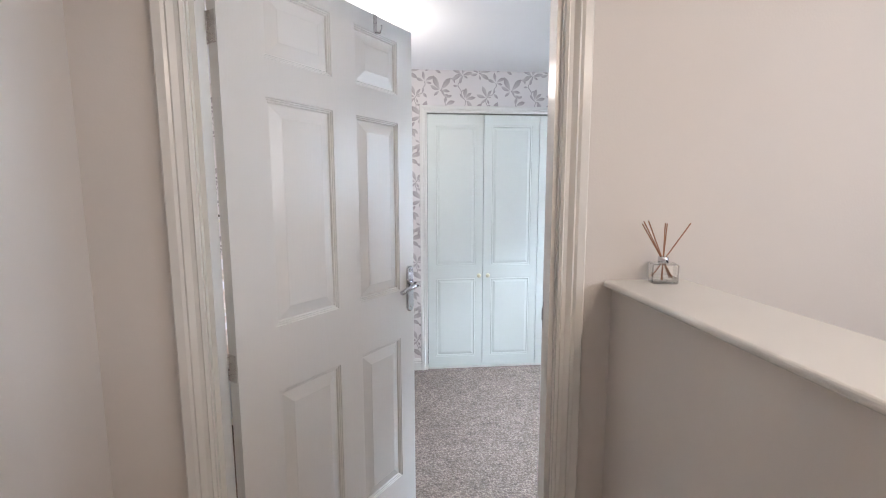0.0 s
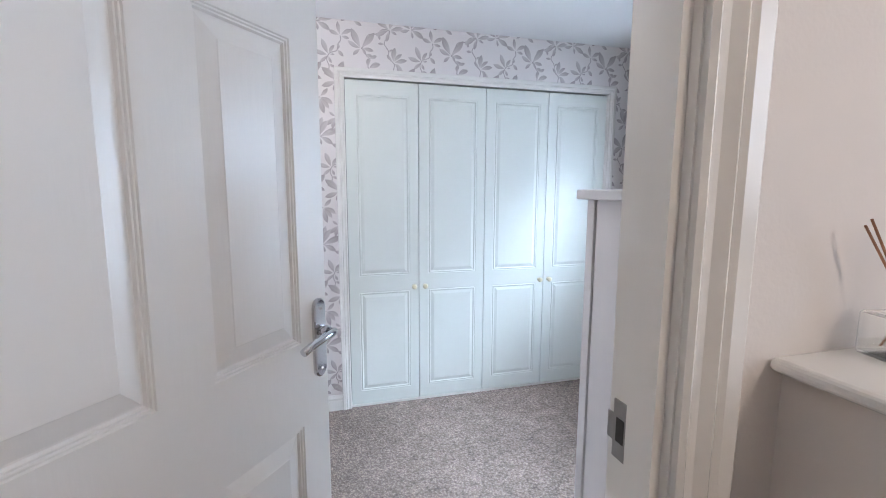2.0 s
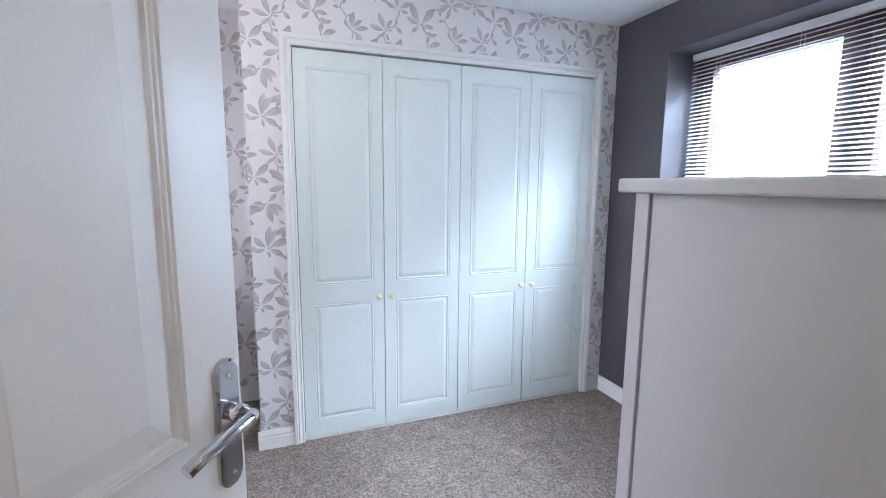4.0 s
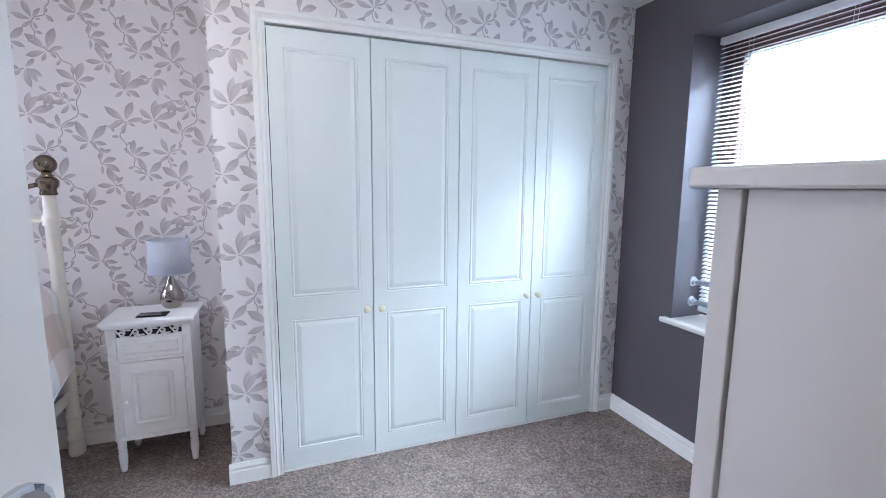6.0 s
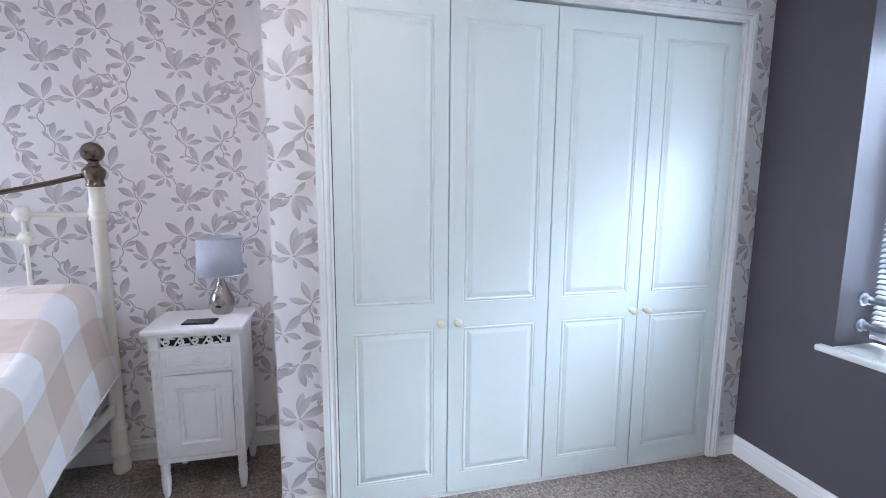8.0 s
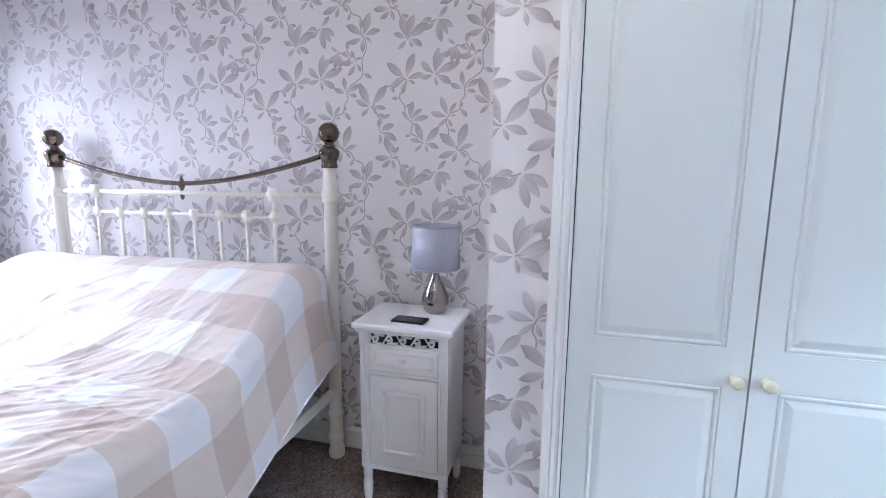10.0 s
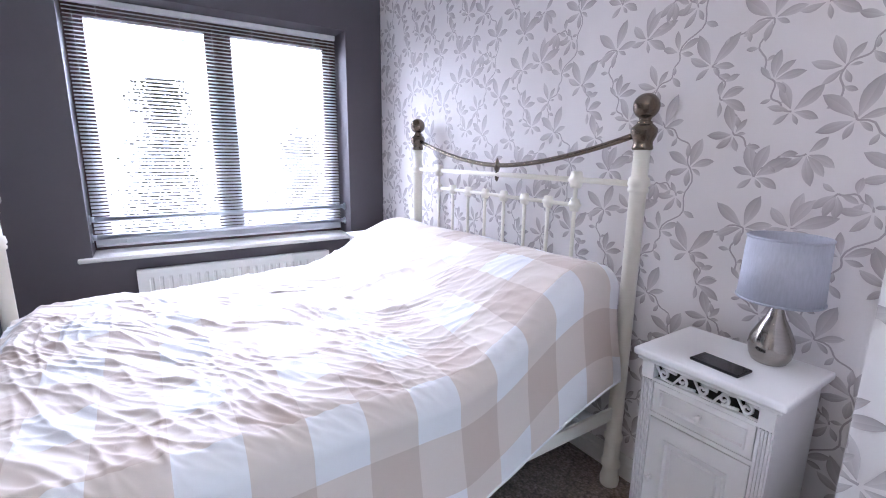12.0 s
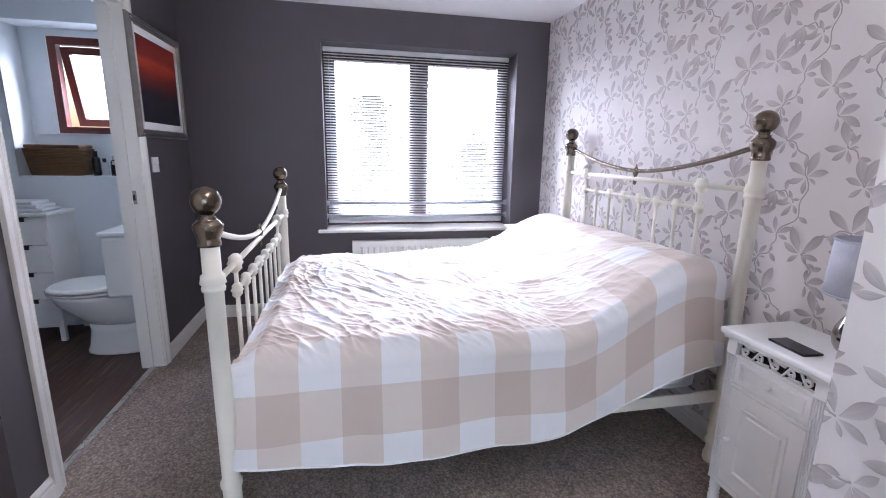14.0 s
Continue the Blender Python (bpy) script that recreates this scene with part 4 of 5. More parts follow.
def pillow(x0, x1):
    th = thing("pillow", pose((x0 + x1) / 2, 3.935, 0.618), "beige check pillow under the duvet at the headboard", "pillow", "pillows")
    bm = bmesh.new()
    uv = bm.loops.layers.uv.new("cloth")
    w, d, n = (x1 - x0), 0.40, 16
    for s in (1, -1):
        g = []
        for j in range(n + 1):
            r = []
            for i in range(n + 1):
                a, b = 2 * i / n - 1, 2 * j / n - 1
                hgt = 0.10 * (max(0, 1 - a ** 4) * max(0, 1 - b ** 4)) ** 0.5
                pin = 1 - 0.06 * (1 - abs(a) ** 2) * abs(b) ** 3
                r.append(bm.verts.new((a * w / 2 * (1 - 0.05 * (1 - b * b)), b * d / 2 * pin, 0.10 + s * hgt)))
            g.append(r)
        for ra, rb in zip(g, g[1:]):
            for i in range(n):
                f = bm.faces.new((ra[i], ra[i + 1], rb[i + 1], rb[i]))
                f.smooth = True
                for lp in f.loops:
                    lp[uv].uv = (lp.vert.co.x / CHECK_ACROSS + 20, lp.vert.co.y / CHECK_ALONG + 20)
    bmesh.ops.remove_doubles(bm, verts=bm.verts, dist=1e-4)
    part("pillowcase", bm, M_CHECK, th)


pillow(-1.68, -1.0)
pillow(-0.97, -0.27)


# ---- bedside cabinets ----
def nightstand(m, group="bedside cabinets", label="white painted bedside cabinet with a fretwork frieze beside the bed"):
    """Its front faces -y; width along x from 0 to 0.375, depth to y = 0.30, height 0.725."""
    th = thing("bedside_cabinet", m, label, "bedside cabinet", group)
    W, D, H = 0.375, 0.30, 0.725
    part("top", soft_box(0, 0, H - 0.022, W, D, H, 0.007, 3), M_NS, th)
    part("top_moulding", soft_box(0.010, 0.010, H - 0.034, W - 0.010, D - 0.004, H - 0.022, 0.004, 2), M_NS, th)
    a, b, y0, y1, z0, z1 = 0.022, W - 0.022, 0.022, D - 0.008, 0.155, H - 0.034
    part("carcass", boxes((a, y0 + 0.04, z0, a + 0.014, y1, z1), (b - 0.014, y0 + 0.04, z0, b, y1, z1), (a + 0.014, y1 - 0.012, z0, b - 0.014, y1, z1), (a + 0.014, y0 + 0.02, z0, b - 0.014, y1 - 0.012, z0 + 0.02), (a + 0.014, y0 + 0.05, z1 - 0.06, b - 0.014, y1 - 0.012, z1 - 0.05)), M_NS, th)
    # dark board stands in for shade seen through the fretwork
    part("frieze_shade_backing", boxes((a + 0.036, y0 + 0.022, z1 - 0.049, b - 0.036, y0 + 0.026, z1 - 0.001)), M_GAP_SHADE, th, "dark backing painted as the shade behind the fretwork")
    for x in (a, b - 0.034):
        bm = boxes((x, y0 + 0.004, z0, x + 0.034, y0 + 0.040, z1))
        for k in range(4):
            box(bm, x + 0.0045 + k * 0.0072, y0 - 0.001, z0 + 0.02, x + 0.0095 - 0.0008 + k * 0.0072, y0 + 0.004, z1 - 0.055)
        box(bm, x, y0 - 0.0015, z1 - 0.05, x + 0.034, y0 + 0.004, z1)
        part("fluted_pilaster", bm, M_NS, th)
    x0, x1 = a + 0.034, b - 0.034
    for r in ((z1 - 0.160, z1 - 0.148), (z1 - 0.056, z1 - 0.046), (z1 - 0.006, z1), (z0, z0 + 0.018)):
        part("front_rail", boxes((x0, y0 + 0.003, r[0], x1, y0 + 0.018, r[1])), M_NS, th)
    fret = bmesh.new()
    n = 5
    for k in range(n):
        cx, cz, w = x0 + (x1 - x0) * (k + 0.5) / n, z1 - 0.026, (x1 - x0) / n
        s = 1 if k % 2 == 0 else -1
        pts = []
        for j in range(19):
            t = j / 18
            ang = t * 2.6 * math.pi
            r = 0.0035 + 0.0125 * t
            pts.append((cx - 0.003 + r * math.cos(ang) * 0.9, y0 + 0.010, cz + s * r * math.sin(ang)))
        pts.append((cx + w * 0.62, y0 + 0.010, cz + s * 0.012))
        tube(pts, 0.0040, 6, fret)
        tube(((cx - w / 2, y0 + 0.010, cz + s * 0.019), (cx - w * 0.1, y0 + 0.010, cz - s * 0.015), (cx + w / 2, y0 + 0.010, cz - s * 0.019)), 0.0036, 6, fret)
    part("fretwork", fret, M_NS, th, "white scrolled fretwork")
    dw, dz = x1 - x0 - 0.006, 0.088
    bm = leaf(dw, dz, 0.016, [(0.016, 0.016, dw - 0.016, dz - 0.016)], False, ((0, 0), (0.002, 0.004), (0.006, 0.004), (0.009, -0.005), (0.012, -0.005)))
    bmesh.ops.translate(bm, vec=(x0 + 0.003, y0 + 0.005, z1 - 0.146), verts=bm.verts)
    d = part("drawer_front", bm, M_NS, th)
    kn = lathe([(0.006, 0), (0.004, 0.006), (0.008, 0.012), (0.0085, 0.017), (0.004, 0.021)], 14)
    bmesh.ops.transform(kn, matrix=pose((x0 + x1) / 2, y0 + 0.008, z1 - 0.102, 90), verts=kn.verts)
    part("knob", kn, M_NS, d)
    ch = z1 - 0.162 - z0 - 0.024
    bm = leaf(dw, ch, 0.016, [(0.044, 0.05, dw - 0.044, ch - 0.05)], False, ((0, 0), (0.002, 0.004), (0.007, 0.004), (0.012, -0.006), (0.022, -0.006), (0.026, -0.001)))
    bmesh.ops.translate(bm, vec=(x0 + 0.003, y0 + 0.005, z0 + 0.021), verts=bm.verts)
    c = part("door", bm, M_NS, th)
    kn = lathe([(0.006, 0), (0.004, 0.006), (0.008, 0.012), (0.0085, 0.017), (0.004, 0.021)], 14)
    bmesh.ops.transform(kn, matrix=pose(x0 + 0.022, y0 + 0.005, z0 + ch * 0.53, 90), verts=kn.verts)
    part("knob", kn, M_NS, c)
    for x in (a + 0.018, b - 0.018):
        for y in (y0 + 0.022, y1 - 0.018):
            part("leg", lathe([(0.011, 0), (0.014, 0.012), (0.017, 0.05), (0.019, 0.085), (0.013, 0.092), (0.019, 0.100), (0.013, 0.108), (0.018, 0.116), (0.018, z0)], 14, (x, y, 0)), M_NS, th)
    return th


ns = nightstand(pose(-0.022, 3.885, 0))
copy_thing(ns, pose(-2.22, 3.885, 0))


def table_lamp(m):
    th = thing("table_lamp", m, "table lamp with brushed steel teardrop base and silver grey drum shade", "table lamp")
    part("base", lathe([(0.034, 0), (0.040, 0.004), (0.048, 0.020), (0.0525, 0.045), (0.049, 0.070), (0.036, 0.098), (0.022, 0.125), (0.014, 0.150), (0.012, 0.165), (0.012, 0.20)], 36), M_PEWTER, th)
    bm = bmesh.new()
    n, ra, rb, z0, z1 = 48, 0.094, 0.088, 0.172, 0.338
    rings = [[bm.verts.new((r * math.cos(2 * math.pi * k / n), r * math.sin(2 * math.pi * k / n), z)) for k in range(n)] for r, z in ((ra, z0), (rb, z1), (rb - 0.002, z1), (ra - 0.002, z0))]
    for i in range(4):
        p, q = rings[i], rings[(i + 1) % 4]
        for k in range(n):
            bm.faces.new((p[k], p[(k + 1) % n], q[(k + 1) % n], q[k])).smooth = True
    s = part("shade", bm, M_SHADE, th, "silver grey fabric drum shade")
    for r, z in ((ra, z0 + 0.003), (rb, z1 - 0.003)):
        part("shade_rim", tube([((r + 0.0005) * math.cos(2 * math.pi * k / 40), (r + 0.0005) * math.sin(2 * math.pi * k / 40), z) for k in range(41)], 0.0028, 6), M_SHADE, s)
    part("spider", tube(((-rb, 0, z1 - 0.02), (rb, 0, z1 - 0.02)), 0.0015, 6), M_STEEL, s)
    part("bulb_holder", lathe([(0.016, 0.20), (0.016, 0.24), (0.010, 0.245), (0.022, 0.27), (0.024, 0.285), (0.010, 0.31)], 14), M_NS, th)
    return th


table_lamp(pose(0.230, 4.105, 0.725))
phone = thing("mobile_phone", pose(0.175, 3.965, 0.725, 0, 0, -4), "black phone lying face up on the bedside cabinet", "phone")
part("body", soft_box(-0.062, -0.034, 0, 0.062, 0.034, 0.008, 0.003), M_BLACK, phone)


# ---- chest of drawers by the door ----
chest = thing("chest_of_drawers", pose(1.216, SOUTH + 0.03, 0), "tall pale grey chest of drawers with overhanging top by the doorway", "chest of drawers")
CW, CD, CH = 0.86, 0.585, 1.360
part("top", soft_box(0, 0, CH - 0.026, CW, CD, CH, 0.004, 2), M_CHEST, chest)
part("side_panel", soft_box(0.023, 0.01, 0, 0.046, CD - 0.063, CH - 0.026, 0.002), M_CHEST, chest)
part("side_panel", soft_box(CW - 0.046, 0.01, 0, CW - 0.023, CD - 0.0605, CH - 0.0262, 0.001), M_CHEST, chest)
part("front_stile", soft_box(0.018, CD - 0.060, 0, 0.058, CD - 0.028, CH - 0.026, 0.002), M_CHEST, chest)
part("front_stile", soft_box(CW - 0.058, CD - 0.060, 0, CW - 0.018, CD - 0.028, CH - 0.026, 0.002), M_CHEST, chest)
part("back_panel", boxes((0.046, 0.012, 0.05, CW - 0.046, 0.018, CH - 0.034)), M_CHEST, chest)
part("top_support", boxes((0.046, 0.012, CH - 0.05, CW - 0.046, CD - 0.07, CH - 0.026)), M_CHEST, chest)
part("plinth", boxes((0.058, CD - 0.056, 0, CW - 0.058, CD - 0.04, 0.07)), M_CHEST, chest)
for k in range(6):
    z = 0.075 + k * 0.205
    dr = part("drawer_front", soft_box(0.061, CD - 0.052, z, CW - 0.061, CD - 0.034, z + 0.199, 0.003), M_CHEST, chest)
    for x in (0.24, CW - 0.24):
        kn = lathe([(0.010, 0), (0.006, 0.008), (0.014, 0.018), (0.015, 0.024), (0.008, 0.029)], 16)
        bmesh.ops.transform(kn, matrix=pose(x, CD - 0.034, z + 0.1, -90), verts=kn.verts)
        part("knob", kn, M_CHROME, dr)


# ---- reed diffuser ----
def diffuser(m):
    th = thing("reed_diffuser", m, "clear glass reed diffuser with brown reeds on the ledge", "reed diffuser")
    shell = soft_box(-0.031, -0.026, 0, 0.031, 0.026, 0.050, 0.005, 3)
    inner = boxes((-0.0275, -0.0225, 0.005, 0.0275, 0.0225, 0.0465))
    bmesh.ops.reverse_faces(inner, faces=inner.faces)
    me = bpy.data.meshes.new("bottle")
    bmesh.ops.recalc_face_normals(shell, faces=shell.faces)
    inner.to_mesh(me)
    shell.from_mesh(me)
    bpy.data.meshes.remove(me)
    inner.free()
    whole = bpy.data.meshes.new("bottle")
    shell.to_mesh(whole)
    shell.free()
    whole.materials.append(M_BOTTLE)
    hollow = new("bottle", whole)
    hollow.parent = th
    part("liquid", boxes((-0.0278, -0.0228, 0.0047, 0.0278, 0.0228, 0.017)), M_LIQUID, th)
    part("collar", lathe([(0.011, 0.049), (0.0125, 0.051), (0.0125, 0.064), (0.010, 0.066)], 20), M_CHROME, th)
    for dx, dy, ln in ((-0.50, 0.05, 0.165), (-0.43, -0.12, 0.165), (-0.56, 0.1, 0.16), (0.03, 0.10, 0.15), (0.60, -0.05, 0.165), (0.10, 0.16, 0.15)):
        d = Vector((dx, dy, 1)).normalized()
        p = Vector((dx * 0.008, dy * 0.008, 0.062))
        part("reed", tube((p - d * 0.055, p + d * (ln - 0.065)), 0.0014, 6), M_REED, th)


M_BOTTLE = glass("bottle_glass", (0.99, 1.0, 0.99), 0.0, 1.12)
M_LIQUID = glass("clear_oil", (0.97, 0.96, 0.92), 0.0, 1.08)
for m_clear in (M_BOTTLE, M_LIQUID):
    m_clear.node_tree.nodes["Principled BSDF"].inputs["Alpha"].default_value = 0.55
M_REED = mat("brown_reed", (0.38, 0.19, 0.11), 0.7, vary=0.1, scale=80)
diffuser(pose(1.150, 1.268, 1.180, 0, 0, -14))

# ---- picture, switch, socket ----
def art():
    m = bpy.data.materials.new("red_and_black_sunset_print")
    m.use_nodes = True
    nt = m.node_tree
    b = nt.nodes["Principled BSDF"]
    b.inputs["Roughness"].default_value = 0.35
    tc = nt.nodes.new("ShaderNodeTexCoord")
    mp = nt.nodes.new("ShaderNodeMapping")
    mp.inputs["Scale"].default_value = (1.2, 1, 7)
    nz = nt.nodes.new("ShaderNodeTexNoise")
    nz.inputs["Scale"].default_value, nz.inputs["Detail"].default_value = 2.2, 5
    nt.links.new(tc.outputs["Object"], mp.inputs[0])
    nt.links.new(mp.outputs[0], nz.inputs["Vector"])
    sep = nt.nodes.new("ShaderNodeSeparateXYZ")
    nt.links.new(tc.outputs["Object"], sep.inputs[0])
    mr = nt.nodes.new("ShaderNodeMapRange")
    mr.inputs[1].default_value, mr.inputs[2].default_value = -0.25, 0.25
    nt.links.new(sep.outputs[2], mr.inputs[0])
    ad = nt.nodes.new("ShaderNodeMath")
    ad.operation = "MULTIPLY_ADD"
    ad.inputs[1].default_value, ad.inputs[2].default_value = 0.22, -0.11
    nt.links.new(nz.outputs[0], ad.inputs[0])
    sm = nt.nodes.new("ShaderNodeMath")
    nt.links.new(ad.outputs[0], sm.inputs[0])
    nt.links.new(mr.outputs[0], sm.inputs[1])
    rp = nt.nodes.new("ShaderNodeValToRGB")
    e = rp.color_ramp.elements
    e[0].position, e[0].color = 0.0, (0.010, 0.010, 0.016, 1)
    e[1].position, e[1].color = 1.0, (0.10, 0.008, 0.006, 1)
    for p, c in ((0.36, (0.014, 0.012, 0.02, 1)), (0.46, (0.09, 0.015, 0.015, 1)), (0.60, (0.30, 0.022, 0.010, 1)), (0.70, (0.50, 0.06, 0.02, 1)), (0.78, (0.24, 0.012, 0.008, 1))):
        e.new(p).color = c
    nt.links.new(sm.outputs[0], rp.inputs[0])
    nt.links.new(rp.outputs[0], b.inputs["Base Color"])
    return m


pic = thing("picture", pose(-1.955, ENS, 1.648), "red and black abstract print in a silver frame, white mount", "picture")
PW, PH = 0.375, 0.315
FR = [(0, 0), (0, 0.014), (-0.008, 0.022), (-0.018, 0.016), (-0.026, 0.024), (-0.040, 0.022), (-0.044, 0.012), (-0.044, 0)]
corners = [((-PW, 0, -PH), (-1, 0, -1)), ((PW, 0, -PH), (1, 0, -1)), ((PW, 0, PH), (1, 0, 1)), ((-PW, 0, PH), (-1, 0, 1))]
part("frame", swept([(u, v) for u, v in FR], corners + corners[:1], (0, 1, 0)), mat("silver_leaf_frame", (0.24, 0.225, 0.205), 0.35, metal=0.75, vary=0.15, scale=25), pic, "silver moulded frame")
part("mount", boxes((-PW + 0.04, 0.002, -PH + 0.04, PW - 0.04, 0.008, PH - 0.04)), mat("white_mount_card", (0.8, 0.8, 0.8), 0.8, vary=0.01), pic)
part("print", boxes((-PW + 0.095, 0.0085, -PH + 0.085, PW - 0.095, 0.010, PH - 0.085)), art(), pic, "red and black abstract print")


def switch(m, label):
    th = thing("light_switch", m, label, "light switch")
    part("plate", soft_box(-0.043, -0.009, -0.043, 0.043, 0, 0.043, 0.003), M_NS, th)
    part("rocker", soft_box(-0.012, -0.013, -0.018, 0.012, -0.008, 0.018, 0.002), M_NS, th)
    for x in (-0.03, 0.03):
        part("screw", tube(((x, -0.009, 0), (x, -0.0098, 0)), 0.004, 10), M_STEEL, th)


switch(pose(-1.765, ENS, 1.18, 0, 0, 180), "white plastic light switch on the dark grey wall")
sock = thing("wall_socket", pose(-0.06, ALCOVE, 0.475), "white plastic wall socket on the wallpaper beside the bed", "socket")
part("plate", soft_box(-0.073, -0.009, -0.043, 0.073, 0, 0.043, 0.003), M_NS, sock)
for x in (-0.035, 0.035):
    # dark patches on the plate paint the shade of the pin openings
    part("pin_hole_shade", boxes((x - 0.003, -0.0096, 0.008, x + 0.003, -0.0088, 0.018), (x - 0.012, -0.0096, -0.010, x - 0.006, -0.0088, -0.006), (x + 0.006, -0.0096, -0.010, x + 0.012, -0.0088, -0.006)), M_GAP_SHADE, sock)
    part("switch_rocker", soft_box(x - 0.006, -0.012, 0.024, x + 0.006, -0.0085, 0.036, 0.001), M_NS, sock)

# ---- bathroom ----
RX = -2.60
setting("bathroom_ledge", soft_box(RX, 0.50, 1.062, WEST + 0.006, 1.416, 1.075, 0.003), M_BATH, "painted ledge below the bathroom window", "ledge")
setting("bathroom_wall_west", boxes((WEST, -0.55, 0, WEST + 0.004, 0.50, CEIL), (WEST, 0.50, 0, WEST + 0.004, ENS - 0.12, 1.062), (WEST, 0.50, 2.06, WEST + 0.004, ENS - 0.12, CEIL)), M_BATH, "pale painted bathroom wall", "wall")
setting("bathroom_recess", boxes((RX, 0.496, 1.075, WEST + 0.004, 0.50, 2.06), (RX, 1.416, 1.075, WEST + 0.004, 1.42, 2.06), (RX, 0.50, 2.056, WEST + 0.004, 1.416, 2.06), (RX - 0.004, 0.50, 1.075, RX, 1.416, 1.36), (RX - 0.004, 0.50, 2.01, RX, 1.416, 2.056), (RX - 0.004, 0.50, 1.36, RX, 0.66, 2.01), (RX - 0.004, 1.34, 1.36, RX, 1.416, 2.01), (RX, 0.56, 1.352, RX + 0.03, 1.416, 1.364)), M_BATH, "pale recess round the bathroom window", "recess")
setting("bathroom_wall_east", boxes((-0.354, -0.55, 0, -0.35, ENS - 0.12, CEIL)), M_BATH, "pale painted bathroom wall", "wall")
setting("bathroom_wall_north", boxes((WEST, ENS - 0.124, 0, BATH0 - 0.03, ENS - 0.12, CEIL), (BATH1 + 0.03, ENS - 0.124, 0, -0.35, ENS - 0.12, CEIL)), M_BATH, "pale painted bathroom wall", "wall")
bw = tagged(new("window_bathroom"), "small brown timber bathroom window with its sash ajar", "window", "", "structure")
bw.location = (RX - 0.035, 0, 0)
A, B, C, D = 0.66, 1.34, 1.364, 2.01
part("window_frame", boxes((-0.03, A, C, 0.03, A + 0.05, D), (-0.03, B - 0.05, C, 0.03, B, D), (-0.03, A + 0.05, C, 0.03, B - 0.05, C + 0.045), (-0.03, A + 0.05, D - 0.05, 0.03, B - 0.05, D)), M_REDWOOD, bw)
a0, b0, c0, d0 = A + 0.055, B - 0.055, C + 0.048, D - 0.055
sash = part("sash", boxes((-0.022, a0, c0, 0.022, a0 + 0.05, d0), (-0.022, b0 - 0.05, c0, 0.022, b0, d0), (-0.022, a0 + 0.05, c0, 0.022, b0 - 0.05, c0 + 0.05), (-0.022, a0 + 0.05, d0 - 0.05, 0.022, b0 - 0.05, d0)), M_REDWOOD, bw)
pane = part("pane", boxes((-0.003, a0 + 0.045, c0 + 0.045, 0.003, b0 - 0.045, d0 - 0.045)), M_GLASS, sash)
pane.visible_shadow = False
sash.matrix_local = pose(-0.024, 0, d0) @ pose(0, 0, 0, 0, 13, 0) @ pose(0, 0, -d0)
stay = part("stay_handle", tube(((0.03, b0 - 0.12, c0 + 0.02), (0.05, b0 - 0.115, c0 + 0.03), (0.055, b0 - 0.11, c0 + 0.10)), 0.006, 8), M_CHROME, sash)

toilet = thing("toilet", pose(-1.91, ENS - 0.128, -0.004, 0, 0, -90), "white ceramic close-coupled toilet with its lid closed", "toilet")


def bowl_ring(bm, z, length, width, back, n=28):
    out = []
    for k in range(n):
        a = 2 * math.pi * k / n
        u, v = math.cos(a), math.sin(a)
        x = back + length * (0.5 + 0.5 * (u if u > -0.5 else max(u, -0.82)))
        out.append(bm.verts.new((x, width / 2 * math.copysign(abs(v) ** 0.8, v), z)))
    return out


def ringed(rows):
    bm = bmesh.new()
    rings = [bowl_ring(bm, *r) for r in rows]
    for a, b in zip(rings, rings[1:]):
        for k in range(len(a)):
            bm.faces.new((a[k], a[(k + 1) % len(a)], b[(k + 1) % len(a)], b[k])).smooth = True
    bm.faces.new(rings[0][::-1])
    bm.faces.new(rings[-1])
    return bm


part("pedestal", ringed([(0.0, 0.40, 0.23, 0.02), (0.015, 0.40, 0.23, 0.02), (0.05, 0.385, 0.22, 0.02), (0.15, 0.37, 0.21, 0.02), (0.20, 0.38, 0.22, 0.02)]), M_CERAMIC, toilet)
part("bowl", ringed([(0.20, 0.38, 0.22, 0.02), (0.26, 0.45, 0.27, 0.02), (0.32, 0.52, 0.33, 0.02), (0.37, 0.545, 0.355, 0.02), (0.395, 0.55, 0.36, 0.02)]), M_CERAMIC, toilet)
part("seat", ringed([(0.399, 0.42, 0.36, 0.16), (0.403, 0.425, 0.37, 0.16), (0.415, 0.425, 0.37, 0.16)]), M_CERAMIC, toilet)
part("lid", ringed([(0.419, 0.42, 0.365, 0.16), (0.425, 0.43, 0.378, 0.16), (0.440, 0.425, 0.37, 0.16), (0.447, 0.39, 0.34, 0.175)]), M_CERAMIC, toilet)
part("cistern", soft_box(0.004, -0.19, 0.40, 0.195, 0.19, 0.765, 0.018, 3), M_CERAMIC, toilet)
part("cistern_lid", soft_box(0.0, -0.198, 0.768, 0.205, 0.198, 0.795, 0.010, 3), M_CERAMIC, toilet)
part("flush_lever", tube(((0.198, -0.13, 0.735), (0.215, -0.13, 0.735), (0.218, -0.07, 0.732)), 0.006, 8), M_CHROME, toilet)

drawers = thing("bathroom_drawer_unit", pose(WEST + 0.006, 0.425, -0.004), "white four-drawer bathroom unit with cut-out handles", "drawer unit")
part("carcass", boxes((0, 0, 0.10, 0.30, 0.015, 0.84), (0, 0.345, 0.10, 0.30, 0.36, 0.84), (0, 0.015, 0.10, 0.01, 0.345, 0.84), (0.01, 0.015, 0.10, 0.29, 0.345, 0.115)), M_NS, drawers)
part("top", soft_box(-0.002, -0.012, 0.84, 0.315, 0.372, 0.862, 0.005, 2), M_NS, drawers)
for y in (0.0, 0.33):
    for x in (0.0, 0.27):
        part("leg", boxes((x, y, 0, x + 0.03, y + 0.03, 0.10)), M_NS, drawers)
